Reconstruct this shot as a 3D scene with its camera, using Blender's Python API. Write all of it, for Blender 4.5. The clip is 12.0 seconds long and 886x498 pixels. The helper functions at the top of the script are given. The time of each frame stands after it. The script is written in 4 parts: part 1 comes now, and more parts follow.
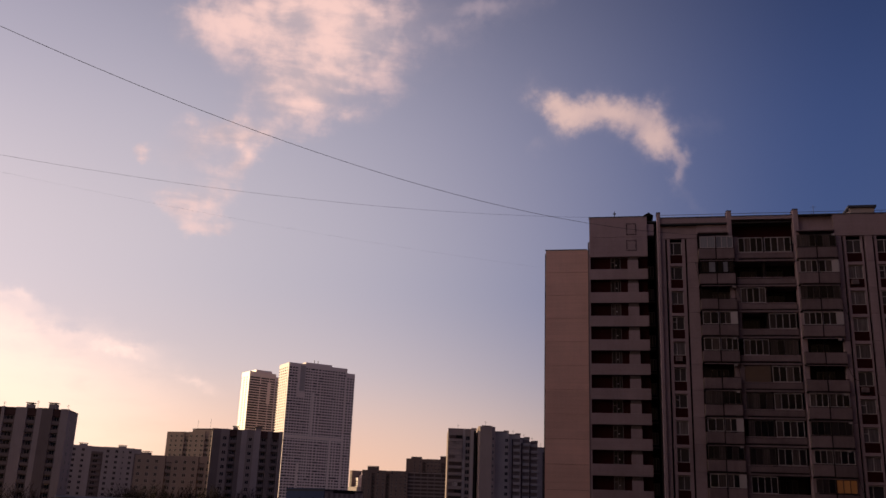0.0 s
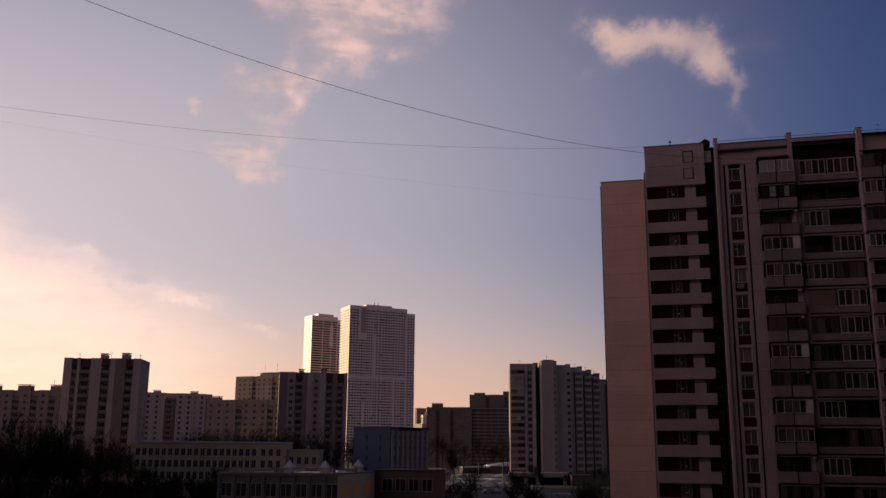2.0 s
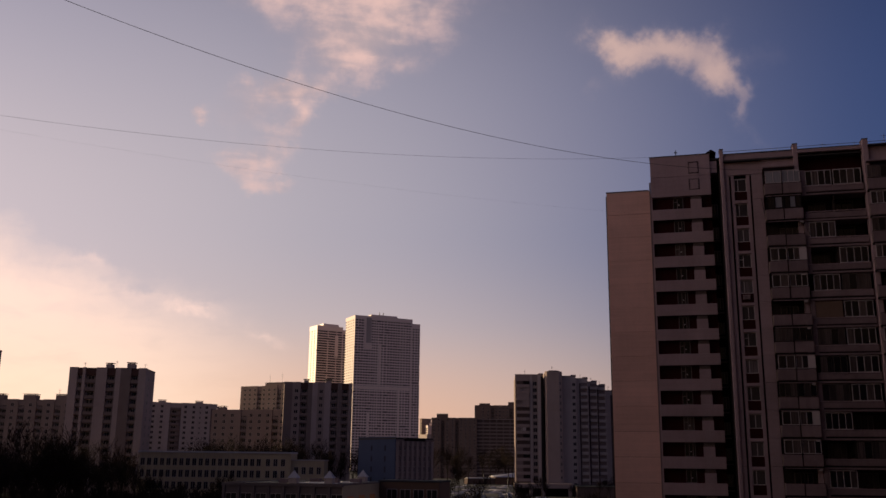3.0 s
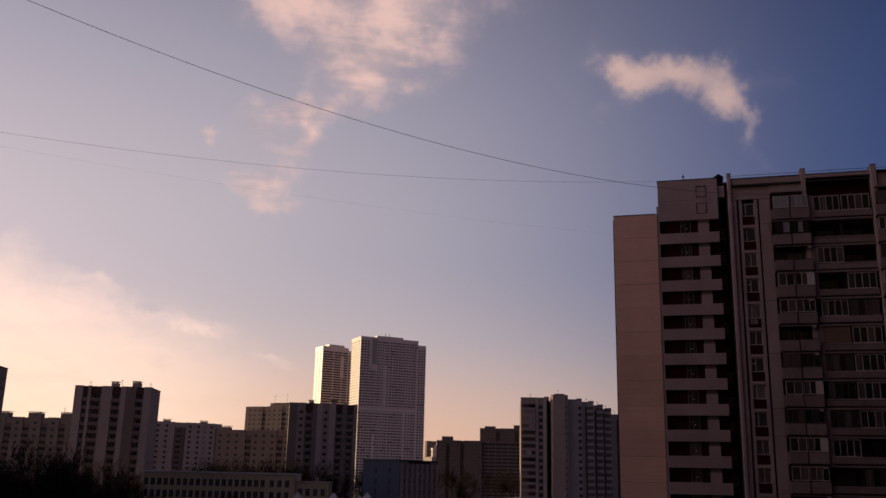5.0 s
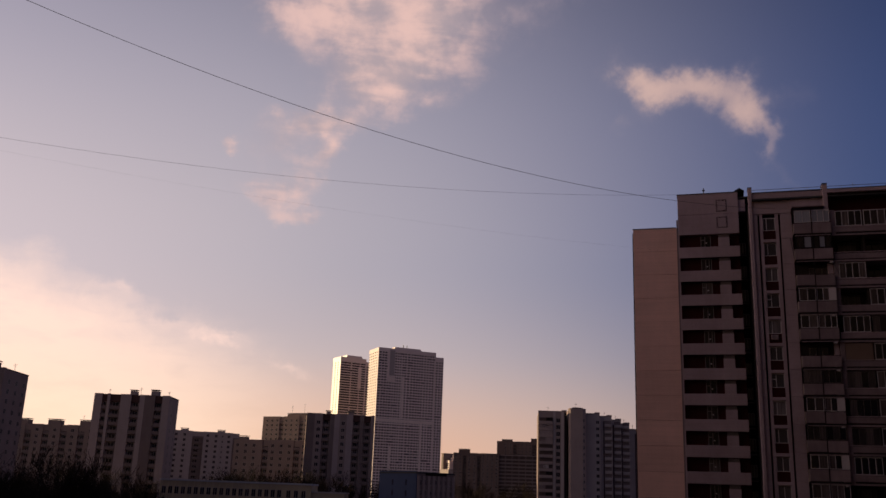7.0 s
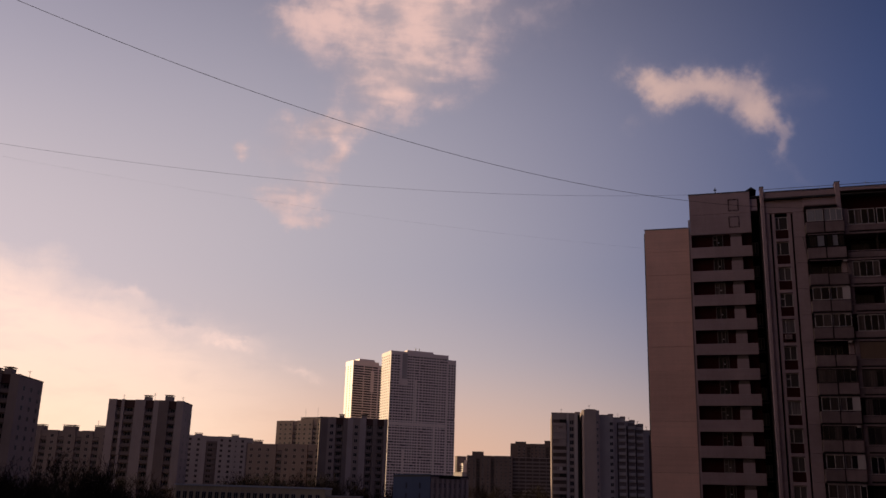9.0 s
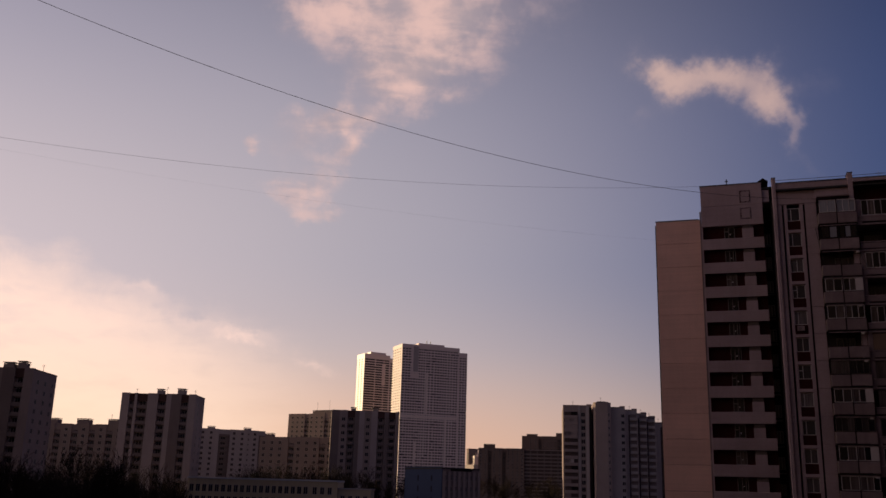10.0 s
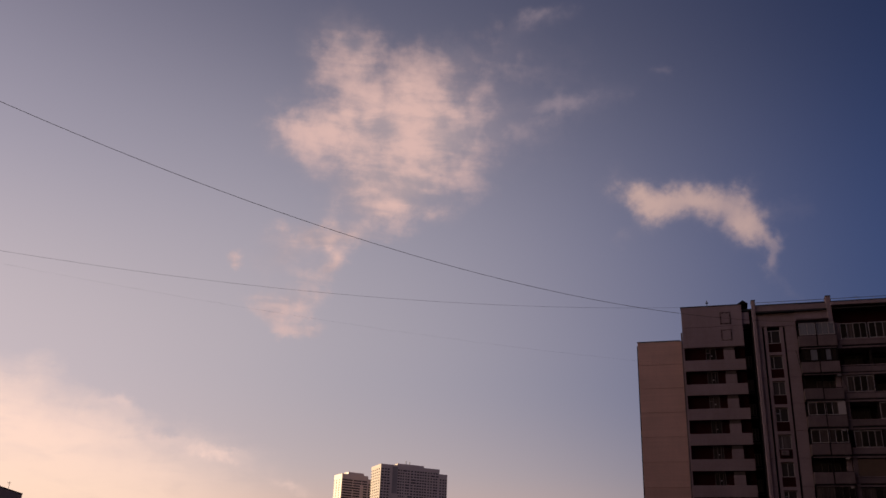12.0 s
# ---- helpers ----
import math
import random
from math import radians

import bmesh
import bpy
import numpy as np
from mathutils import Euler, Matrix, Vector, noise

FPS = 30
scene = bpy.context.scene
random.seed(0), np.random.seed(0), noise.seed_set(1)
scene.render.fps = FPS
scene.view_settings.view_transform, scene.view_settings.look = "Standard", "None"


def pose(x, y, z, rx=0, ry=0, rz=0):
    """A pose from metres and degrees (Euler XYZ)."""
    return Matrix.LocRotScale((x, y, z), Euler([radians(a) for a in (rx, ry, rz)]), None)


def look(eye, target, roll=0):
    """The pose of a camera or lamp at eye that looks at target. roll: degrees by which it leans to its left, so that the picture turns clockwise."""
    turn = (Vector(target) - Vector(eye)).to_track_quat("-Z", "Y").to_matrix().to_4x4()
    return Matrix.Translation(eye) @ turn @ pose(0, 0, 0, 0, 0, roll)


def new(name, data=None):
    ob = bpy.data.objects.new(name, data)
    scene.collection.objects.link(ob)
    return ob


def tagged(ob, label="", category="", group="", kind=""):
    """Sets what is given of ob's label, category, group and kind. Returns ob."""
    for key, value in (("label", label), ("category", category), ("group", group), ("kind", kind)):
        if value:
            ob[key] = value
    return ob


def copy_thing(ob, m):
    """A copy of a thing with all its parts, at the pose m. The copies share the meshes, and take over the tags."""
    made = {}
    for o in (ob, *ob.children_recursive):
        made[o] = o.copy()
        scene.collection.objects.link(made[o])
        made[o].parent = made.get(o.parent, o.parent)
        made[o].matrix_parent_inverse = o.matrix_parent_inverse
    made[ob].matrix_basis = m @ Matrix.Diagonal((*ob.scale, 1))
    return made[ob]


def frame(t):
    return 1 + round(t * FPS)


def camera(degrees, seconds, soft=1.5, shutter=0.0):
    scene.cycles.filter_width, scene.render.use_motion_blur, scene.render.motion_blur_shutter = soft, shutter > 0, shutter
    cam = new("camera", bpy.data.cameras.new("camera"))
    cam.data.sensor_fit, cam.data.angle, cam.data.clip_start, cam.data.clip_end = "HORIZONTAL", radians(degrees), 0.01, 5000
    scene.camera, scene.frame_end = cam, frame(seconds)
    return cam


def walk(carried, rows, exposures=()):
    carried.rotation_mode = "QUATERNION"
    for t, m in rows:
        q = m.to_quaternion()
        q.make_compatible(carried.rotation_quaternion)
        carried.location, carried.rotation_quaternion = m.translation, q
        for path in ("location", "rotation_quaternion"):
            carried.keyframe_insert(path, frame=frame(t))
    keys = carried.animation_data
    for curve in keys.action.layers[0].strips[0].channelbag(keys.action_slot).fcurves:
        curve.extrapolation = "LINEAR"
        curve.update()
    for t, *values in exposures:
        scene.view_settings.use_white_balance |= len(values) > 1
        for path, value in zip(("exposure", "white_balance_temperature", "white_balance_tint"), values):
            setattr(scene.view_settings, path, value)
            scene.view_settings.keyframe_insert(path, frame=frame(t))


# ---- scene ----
cam = camera(51.94, 12.0, soft=1.5)
EYE = (0.0, 0.0, 15.0)
# seconds, yaw, pitch, roll
PATH = [
    (0.0, -0.866, 16.382, -2.089),
    (0.5, 0.920, 15.939, -1.305),
    (1.0, 1.107, 14.815, -0.933),
    (1.5, 2.688, 13.304, -1.145),
    (2.0, 3.133, 12.417, -0.440),
    (2.5, 3.031, 12.800, -0.601),
    (3.0, 3.435, 13.058, -0.628),
    (5.0, 3.721, 14.423, -1.264),
    (5.5, 3.156, 15.007, -1.847),
    (6.0, 3.835, 15.014, -2.103),
    (6.5, 4.397, 15.116, -2.220),
    (7.0, 4.722, 15.137, -2.053),
    (9.0, 5.568, 15.283, -1.651),
    (9.5, 5.880, 14.688, -1.431),
    (10.0, 6.285, 14.818, -1.561),
    (10.5, 6.747, 14.543, -1.516),
    (11.0, 6.672, 15.627, -1.484),
    (11.5, 6.316, 18.499, -1.371),
    (12.0, 4.946, 22.243, -2.023),
]
EXPOSURES = [(0.0, 0.17), (1.5, 0.09), (2.0, -0.02), (3.0, -0.11), (6.0, -0.1), (9.5, -0.12), (10.5, -0.2), (12.0, -0.25)]
walk(cam, [(t, pose(*EYE, 90 + p, r, y)) for t, y, p, r in PATH], EXPOSURES)

# ---- sky and sun ----
SUN_AZ, SUN_EL = -74.0, 7.0  # degrees from north, clockwise; height
SKY_STRENGTH = 0.12


class Nodes:
    """Short-hand for building a node tree."""

    def __init__(self, tree):
        self.t = tree

    def add(self, kind, **props):
        n = self.t.nodes.new(kind)
        for k, v in props.items():
            setattr(n, k, v)
        return n

    def put(self, socket, v):
        if isinstance(v, bpy.types.NodeSocket):
            self.t.links.new(v, socket)
        else:
            socket.default_value = v

    def math(self, op, a, b=0.0, c=0.0, clamp=False):
        n = self.add("ShaderNodeMath", operation=op, use_clamp=clamp)
        for i, v in enumerate((a, b, c)):
            self.put(n.inputs[i], v)
        return n.outputs[0]

    def mix(self, fac, a, b, blend="MIX"):
        n = self.add("ShaderNodeMix", data_type="RGBA", blend_type=blend)
        self.put(n.inputs[0], fac)
        self.put(n.inputs[6], a)
        self.put(n.inputs[7], b)
        return n.outputs[2]

    def noise(self, vec, scale, detail=4.0, rough=0.55, dist=0.0):
        n = self.add("ShaderNodeTexNoise")
        self.put(n.inputs["Vector"], vec)
        n.inputs["Scale"].default_value = scale
        n.inputs["Detail"].default_value = detail
        n.inputs["Roughness"].default_value = rough
        n.inputs["Distortion"].default_value = dist
        return n.outputs[0]

    def step(self, v, lo, hi, to0=0.0, to1=1.0):
        n = self.add("ShaderNodeMapRange", interpolation_type="SMOOTHSTEP")
        self.put(n.inputs[0], v)
        for i, k in enumerate((lo, hi, to0, to1)):
            n.inputs[1 + i].default_value = k
        return n.outputs[0]


def build_sky():
    world = bpy.data.worlds.new("sky")
    scene.world = world
    world.use_nodes = True
    tree = world.node_tree
    tree.nodes.clear()
    n = Nodes(tree)
    way = n.add("ShaderNodeTexCoord").outputs["Generated"]
    sky = n.add("ShaderNodeTexSky", sky_type="NISHITA", sun_disc=False)
    sky.sun_elevation, sky.sun_rotation = radians(SUN_EL), radians(SUN_AZ)
    sky.air_density, sky.dust_density, sky.ozone_density = 1.0, 2.0, 2.0
    sep = n.add("ShaderNodeSeparateXYZ")
    n.put(sep.inputs[0], way)
    X, Y, Z = sep.outputs
    warp = n.add("ShaderNodeTexNoise")
    n.put(warp.inputs["Vector"], way)
    warp.inputs["Scale"].default_value, warp.inputs["Detail"].default_value = 14.0, 5.0
    warp.inputs["Roughness"].default_value = 0.6
    ws = n.add("ShaderNodeSeparateColor")
    n.put(ws.inputs[0], warp.outputs["Color"])
    az0 = n.math("MULTIPLY", n.math("ARCTAN2", X, Y), 57.2958)
    el0 = n.math("MULTIPLY", n.math("ARCSINE", Z), 57.2958)
    az = n.math("ADD", az0, n.math("MULTIPLY", n.math("SUBTRACT", ws.outputs[0], 0.5), 7.0))
    el = n.math("ADD", el0, n.math("MULTIPLY", n.math("SUBTRACT", ws.outputs[1], 0.5), 5.0))

    def blob(a, e, sa, se, turn=0.0, gain=1.0):
        """A soft oval of cloud about azimuth a and height e, its long axis turned by that many degrees."""
        da, de = n.math("SUBTRACT", az, a), n.math("SUBTRACT", el, e)
        c, s = math.cos(radians(turn)), math.sin(radians(turn))
        u = n.math("ADD", n.math("MULTIPLY", da, c / sa), n.math("MULTIPLY", de, s / sa))
        v = n.math("ADD", n.math("MULTIPLY", da, -s / se), n.math("MULTIPLY", de, c / se))
        q = n.math("ADD", n.math("MULTIPLY", u, u), n.math("MULTIPLY", v, v))
        return n.math("MULTIPLY", n.math("EXPONENT", n.math("MULTIPLY", q, -1.0)), gain)

    def total(items):
        out = items[0]
        for i in items[1:]:
            out = n.math("ADD", out, i)
        return out

    fine = n.noise(way, 24.0, 7.0, 0.5, 0.0)
    streak = n.add("ShaderNodeVectorMath", operation="MULTIPLY")
    n.put(streak.inputs[0], way)
    streak.inputs[1].default_value = (16.0, 16.0, 60.0)
    streaks = n.noise(streak.outputs[0], 1.0, 6.0, 0.55, 0.4)
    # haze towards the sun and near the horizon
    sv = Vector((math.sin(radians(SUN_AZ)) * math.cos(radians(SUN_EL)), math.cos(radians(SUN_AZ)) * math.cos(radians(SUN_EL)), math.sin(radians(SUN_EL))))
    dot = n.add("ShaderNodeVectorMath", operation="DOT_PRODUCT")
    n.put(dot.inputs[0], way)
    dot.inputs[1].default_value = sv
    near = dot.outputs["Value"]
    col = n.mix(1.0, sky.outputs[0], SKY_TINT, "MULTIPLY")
    # sky dimmed by hand away from the sun, which also darkens the near facade
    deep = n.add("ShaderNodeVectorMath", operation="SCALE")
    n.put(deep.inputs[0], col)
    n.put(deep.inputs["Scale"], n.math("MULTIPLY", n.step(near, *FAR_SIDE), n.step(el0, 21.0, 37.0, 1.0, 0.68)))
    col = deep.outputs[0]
    veil = n.math("MULTIPLY", n.step(near, *VEIL_SPAN, 0.0, VEIL_MOST), n.step(el0, 14.0, 42.0, 1.0, 0.2))
    col = n.mix(veil, col, VEIL)
    low = n.math("MULTIPLY", n.step(el0, *LOW_SPAN, LOW_MOST, 0.0), n.step(near, -0.15, 0.5))
    col = n.mix(low, col, LOW)
    ember = n.math("MULTIPLY", n.step(el0, 0.0, 9.0, EMBER_MOST, 0.0), n.step(near, -0.1, 0.55))
    col = n.mix(ember, col, EMBER)
    # pale rosy haze over the bank of cloud
    rose = n.math("MULTIPLY", n.step(near, 0.45, 0.85, 0.0, ROSE_MOST), n.step(el0, 9.0, 27.0, 1.0, 0.15))
    col = n.mix(rose, col, ROSE)
    # rosy sky belt low across from the sun, unseen, added to light towers
    belt = n.math("MULTIPLY", n.step(el0, 3.0, 26.0, BELT_MOST, 0.0), n.step(near, -0.75, -0.3, 1.0, 0.0))
    col = n.mix(belt, col, BELT)
    # bank of lit cloud low towards the sun
    bank = n.math("ADD", el, n.math("MULTIPLY", n.math("ADD", az0, 31.0), 0.29))
    bank = n.math("ADD", bank, n.math("MULTIPLY", streaks, 3.5))
    bank = n.step(bank, 11.0, 15.6, 1.0, 0.0)
    bank = n.math("MULTIPLY", bank, n.step(az0, -23.0, -6.0, 1.0, 0.0))
    bank = n.math("MULTIPLY", bank, n.step(near, 0.4, 0.75))
    bank = n.math("MULTIPLY", bank, n.step(streaks, 0.2, 0.6, 0.6, 1.0))
    col = n.mix(n.math("MULTIPLY", bank, BANK_MOST), col, BANK)
    wisp = n.math("MULTIPLY", total([blob(*w) for w in WISPS]), n.step(streaks, 0.3, 0.6, 0.4, 1.0))
    col = n.mix(n.math("MINIMUM", wisp, 0.8), col, WISP)
    glow = n.math("MULTIPLY", n.step(el0, 0.0, 10.5, GLOW_MOST, 0.0), n.step(near, 0.4, 0.78))
    col = n.mix(glow, col, GLOW)
    # the large cloud and its trailing wisps
    main = total([blob(a + 0.4, e, sa, se, tu, g) for a, e, sa, se, tu, g in CLOUD])
    lumps = n.noise(way, 15.0, 5.0, 0.55, 0.3)
    rough = n.math("ADD", n.math("MULTIPLY", n.math("SUBTRACT", fine, 0.5), 1.0), n.math("MULTIPLY", n.math("SUBTRACT", lumps, 0.5), 1.2))
    rough = n.math("ADD", rough, n.math("MULTIPLY", n.math("SUBTRACT", streaks, 0.5), 0.55))
    dens = n.math("MULTIPLY", n.step(n.math("ADD", main, rough), 0.0, 1.5), n.step(main, 0.04, 0.5))
    dens = n.math("MAXIMUM", dens, n.step(main, 0.08, 1.15, 0.0, 0.5))
    tone = n.math("ADD", n.math("MULTIPLY", fine, 0.35), n.math("ADD", n.math("MULTIPLY", streaks, 0.3), n.math("MULTIPLY", lumps, 0.35)))
    tone = n.mix(n.step(tone, 0.40, 0.58), CLOUD_DARK, CLOUD_COLOUR)
    tone = n.mix(n.step(az, -8.0, 2.0, 0.0, 0.75), tone, CLOUD_FAR)
    col = n.mix(n.math("MULTIPLY", dens, 0.85), col, tone)
    # steam above the roof
    steam = total([blob(a + 0.2, e, sa * 1.03, se * 1.05, tu, g) for a, e, sa, se, tu, g in STEAM])
    rough = n.math("ADD", n.math("MULTIPLY", n.math("SUBTRACT", fine, 0.5), 0.7), n.math("MULTIPLY", n.math("SUBTRACT", lumps, 0.5), 0.5))
    dens = n.math("MULTIPLY", n.step(n.math("ADD", steam, rough), 0.0, 1.7), n.step(steam, 0.03, 0.55))
    dens = n.math("MAXIMUM", dens, n.step(steam, 0.06, 1.2, 0.0, 0.55))
    tone = n.mix(n.step(n.math("ADD", steam, rough), 0.2, 1.25), STEAM_DARK, STEAM_COLOUR)
    col = n.mix(n.math("MULTIPLY", dens, 0.84), col, tone)
    bg = n.add("ShaderNodeBackground")
    n.put(bg.inputs[0], col)
    bg.inputs[1].default_value = SKY_STRENGTH
    out = n.add("ShaderNodeOutputWorld")
    tree.links.new(bg.outputs[0], out.inputs[0])
    lamp = bpy.data.lights.new("sun", "SUN")
    lamp.energy, lamp.angle, lamp.color = SUN_POWER, radians(0.6), (1.0, 0.77, 0.45)
    ob = new("sun", lamp)
    ob.matrix_world = look(tuple(sv * 100), (0, 0, 0))


SUN_POWER = 5.0
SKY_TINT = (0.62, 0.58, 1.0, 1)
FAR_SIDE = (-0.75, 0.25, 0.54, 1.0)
BELT, BELT_MOST = (5.4, 3.7, 3.7, 1), 0.65
VEIL, VEIL_SPAN, VEIL_MOST = (4.58, 4.08, 4.42, 1), (-0.12, 0.60), 0.9
ROSE, ROSE_MOST = (7.4, 6.0, 6.1, 1), 0.6
LOW, LOW_SPAN, LOW_MOST = (6.9, 5.0, 4.25, 1), (0.0, 14.5), 0.8
EMBER, EMBER_MOST = (7.6, 4.1, 2.4, 1), 0.85
GLOW, GLOW_MOST = (10.4, 7.5, 5.0, 1), 0.9
BANK, BANK_MOST = (10.4, 7.3, 6.0, 1), 0.9
CLOUD_DARK, CLOUD_COLOUR, CLOUD_FAR = (4.3, 3.35, 3.5, 1), (7.8, 5.1, 4.5, 1), (3.6, 2.9, 3.4, 1)
STEAM_DARK, STEAM_COLOUR = (3.4, 2.7, 3.1, 1), (6.4, 4.3, 3.7, 1)
WISP = (10.8, 7.4, 6.2, 1)
# azimuth, height, half sizes, turn, gain
WISPS = [(-25.6, 10.9, 1.8, 0.5, -10, 0.3), (-22.2, 9.4, 1.2, 0.35, -14, 0.2), (-19.4, 8.4, 1.5, 0.4, -12, 0.5), (-14.4, 7.1, 1.2, 0.35, -10, 0.25)]
CLOUD = [
    (-10.8, 29.2, 4.8, 3.8, 10, 1.0), (-13.6, 34.0, 2.0, 3.2, 60, 0.6), (-16.6, 28.9, 2.8, 1.3, 5, 0.75), (-10.4, 25.6, 3.0, 1.9, 15, 0.8),
    (-5.6, 29.4, 4.6, 3.2, 15, 0.72), (-4.5, 34.2, 4.5, 1.6, 10, 0.3), (3.0, 31.2, 3.2, 1.1, 6, 0.36), (0.6, 36.4, 3.0, 0.9, 8, 0.36),
    (-13.9, 22.5, 2.6, 0.75, 10, 1.05), (-14.0, 20.3, 1.7, 0.8, 20, 1.0), (-15.4, 21.4, 2.6, 0.8, 25, 0.3), (-16.8, 18.2, 1.9, 1.1, -8, 0.85), (-19.8, 20.8, 0.8, 0.45, 0, 0.75),
    (-15.2, 16.8, 1.6, 0.5, 5, 0.5), (-17.5, 21.8, 2.0, 1.0, 20, 0.25), (8.9, 32.4, 1.2, 0.6, 0, 0.3), (-0.5, 29.2, 4.5, 2.4, 8, 0.16),
    (-9.5, 28.6, 4.4, 3.2, -12, 0.4), (-10.8, 22.6, 1.6, 0.6, 15, 0.3), (-15.2, 20.4, 3.6, 2.2, 40, 0.13), (0.5, 33.0, 6.0, 2.6, 10, 0.16),
]
STEAM = [
    (6.6, 25.7, 1.7, 1.2, -10, 0.95), (9.0, 25.1, 2.4, 1.3, -10, 1.0), (12.0, 24.4, 2.3, 1.4, -14, 0.85), (14.3, 23.5, 1.4, 1.7, -30, 0.75),
    (14.9, 21.4, 0.9, 1.4, 12, 0.7), (15.0, 19.8, 0.8, 0.8, 20, 0.5), (16.2, 18.8, 0.9, 0.5, -40, 0.2), (5.9, 23.0, 0.9, 0.6, 0, 0.42),
    (13.6, 25.4, 2.0, 0.9, -10, 0.35), (17.0, 23.4, 1.3, 0.8, 0, 0.2),
]
build_sky()

# ---- materials ----


def mat(name, colour, rough=0.85, vary=0.16, scale=1.2, bump=0.15, metal=0.0, streak=0.0, per_object=0.0, stain=None, lines=0.0):
    """A painted, plastered or mineral surface: broad stains, fine grain, optional rain streaks and a spread from piece to piece."""
    m = bpy.data.materials.new(name)
    m.use_nodes = True
    n = Nodes(m.node_tree)
    b = m.node_tree.nodes["Principled BSDF"]
    co = n.add("ShaderNodeNewGeometry").outputs["Position"]
    big = n.noise(co, scale * 0.25, 5.0, 0.6, 0.5)
    fine = n.noise(co, scale * 6.0, 6.0, 0.65)
    v = n.math("ADD", n.math("MULTIPLY", n.math("SUBTRACT", big, 0.5), vary * 3.0), n.math("MULTIPLY", n.math("SUBTRACT", fine, 0.5), vary * 1.4))
    if streak:
        sc = n.add("ShaderNodeVectorMath", operation="MULTIPLY")
        n.put(sc.inputs[0], co)
        sc.inputs[1].default_value = (3.0, 3.0, 0.22)
        drip = n.noise(sc.outputs[0], 1.0, 4.0, 0.6)
        v = n.math("ADD", v, n.math("MULTIPLY", n.math("SUBTRACT", drip, 0.55), streak * 2.0))
    if lines:
        sl = n.add("ShaderNodeVectorMath", operation="MULTIPLY")
        n.put(sl.inputs[0], co)
        sl.inputs[1].default_value = (0.12, 0.12, 5.0)
        ribs = n.noise(sl.outputs[0], 1.0, 3.0, 0.6)
        v = n.math("ADD", v, n.math("MULTIPLY", n.math("SUBTRACT", ribs, 0.5), lines * 2.0))
    if per_object:
        r = n.add("ShaderNodeObjectInfo").outputs["Random"]
        v = n.math("ADD", v, n.math("MULTIPLY", n.math("SUBTRACT", r, 0.5), per_object * 2.0))
    v = n.math("ADD", v, 1.0)
    sc = n.add("ShaderNodeVectorMath", operation="SCALE")
    sc.inputs[0].default_value = colour
    n.put(sc.inputs["Scale"], v)
    c = sc.outputs[0]
    if stain:
        c = n.mix(n.step(big, 0.55, 0.75, 0.0, 0.6), c, (*stain, 1))
    n.put(b.inputs["Base Color"], c)
    n.put(b.inputs["Roughness"], n.math("ADD", n.math("MULTIPLY", n.math("SUBTRACT", fine, 0.5), 0.25), rough, clamp=True))
    b.inputs["Metallic"].default_value = metal
    b.inputs["Specular IOR Level"].default_value = 0.12 if rough > 0.7 else 0.4
    if bump:
        bp = n.add("ShaderNodeBump")
        bp.inputs["Strength"].default_value, bp.inputs["Distance"].default_value = bump, 0.02
        n.put(bp.inputs["Height"], fine)
        n.put(b.inputs["Normal"], bp.outputs[0])
    return m


def glass_mat(name, dark, light, gloss=0.08, spec=0.5):
    """Window glass: the backing of room, curtain or painted sky reflection varies by window."""
    m = bpy.data.materials.new(name)
    m.use_nodes = True
    n = Nodes(m.node_tree)
    b = m.node_tree.nodes["Principled BSDF"]
    r = n.add("ShaderNodeObjectInfo").outputs["Random"]
    co = n.add("ShaderNodeNewGeometry").outputs["Position"]
    sc = n.add("ShaderNodeVectorMath", operation="MULTIPLY")
    n.put(sc.inputs[0], co)
    sc.inputs[1].default_value = (9.0, 9.0, 0.4)
    folds = n.noise(sc.outputs[0], 1.0, 3.0, 0.5)
    f = n.math("MULTIPLY", n.step(r, 0.35, 0.95), n.step(folds, 0.35, 0.7, 0.45, 1.0))
    n.put(b.inputs["Base Color"], n.mix(f, (*dark, 1), (*light, 1)))
    b.inputs["Roughness"].default_value = gloss
    b.inputs["IOR"].default_value = 1.5
    b.inputs["Specular IOR Level"].default_value = spec
    return m


PANEL = mat("pale concrete panel", (0.335, 0.245, 0.262), 0.9, 0.2, 1.0, 0.2, streak=0.1, per_object=0.06, lines=0.09)
PANEL_WORN = mat("worn balcony panel", (0.20, 0.146, 0.153), 0.9, 0.3, 1.4, 0.3, streak=0.16, per_object=0.16, lines=0.06)
BEIGE = mat("beige pink panel", (0.66, 0.415, 0.355), 0.9, 0.12, 1.0, 0.2, streak=0.05, per_object=0.04, lines=0.12)
# maroon paint set near black, with the recess shade in its colour
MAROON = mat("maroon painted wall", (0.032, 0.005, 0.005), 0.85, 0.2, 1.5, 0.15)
# near-black: real dark trim and joints, plus shade painted into slots and slabs
DARK = mat("near-black surface", (0.014, 0.011, 0.011), 0.9, 0.2, 1.0, 0.2)
# near-black: the shade of loggias, balcony backs and ledges is in this colour
SHADE = mat("painted loggia shade", (0.030, 0.022, 0.020), 0.9, 0.2, 1.0, 0.2)
BOARD = mat("beige boarding", (0.15, 0.10, 0.075), 0.8, 0.15, 2.0, 0.2, streak=0.1)
WHITE = mat("white window frame", (0.44, 0.38, 0.385), 0.5, 0.05, 3.0, 0.05, per_object=0.08)
DARK_FRAME = mat("dark window frame", (0.07, 0.055, 0.05), 0.6, 0.15, 4.0, 0.1)
METAL = mat("weathered sheet metal", (0.10, 0.10, 0.11), 0.55, 0.15, 2.0, 0.1, metal=0.6)
RAIL = mat("galvanised rail", (0.22, 0.22, 0.24), 0.5, 0.1, 3.0, 0.0, metal=0.7)
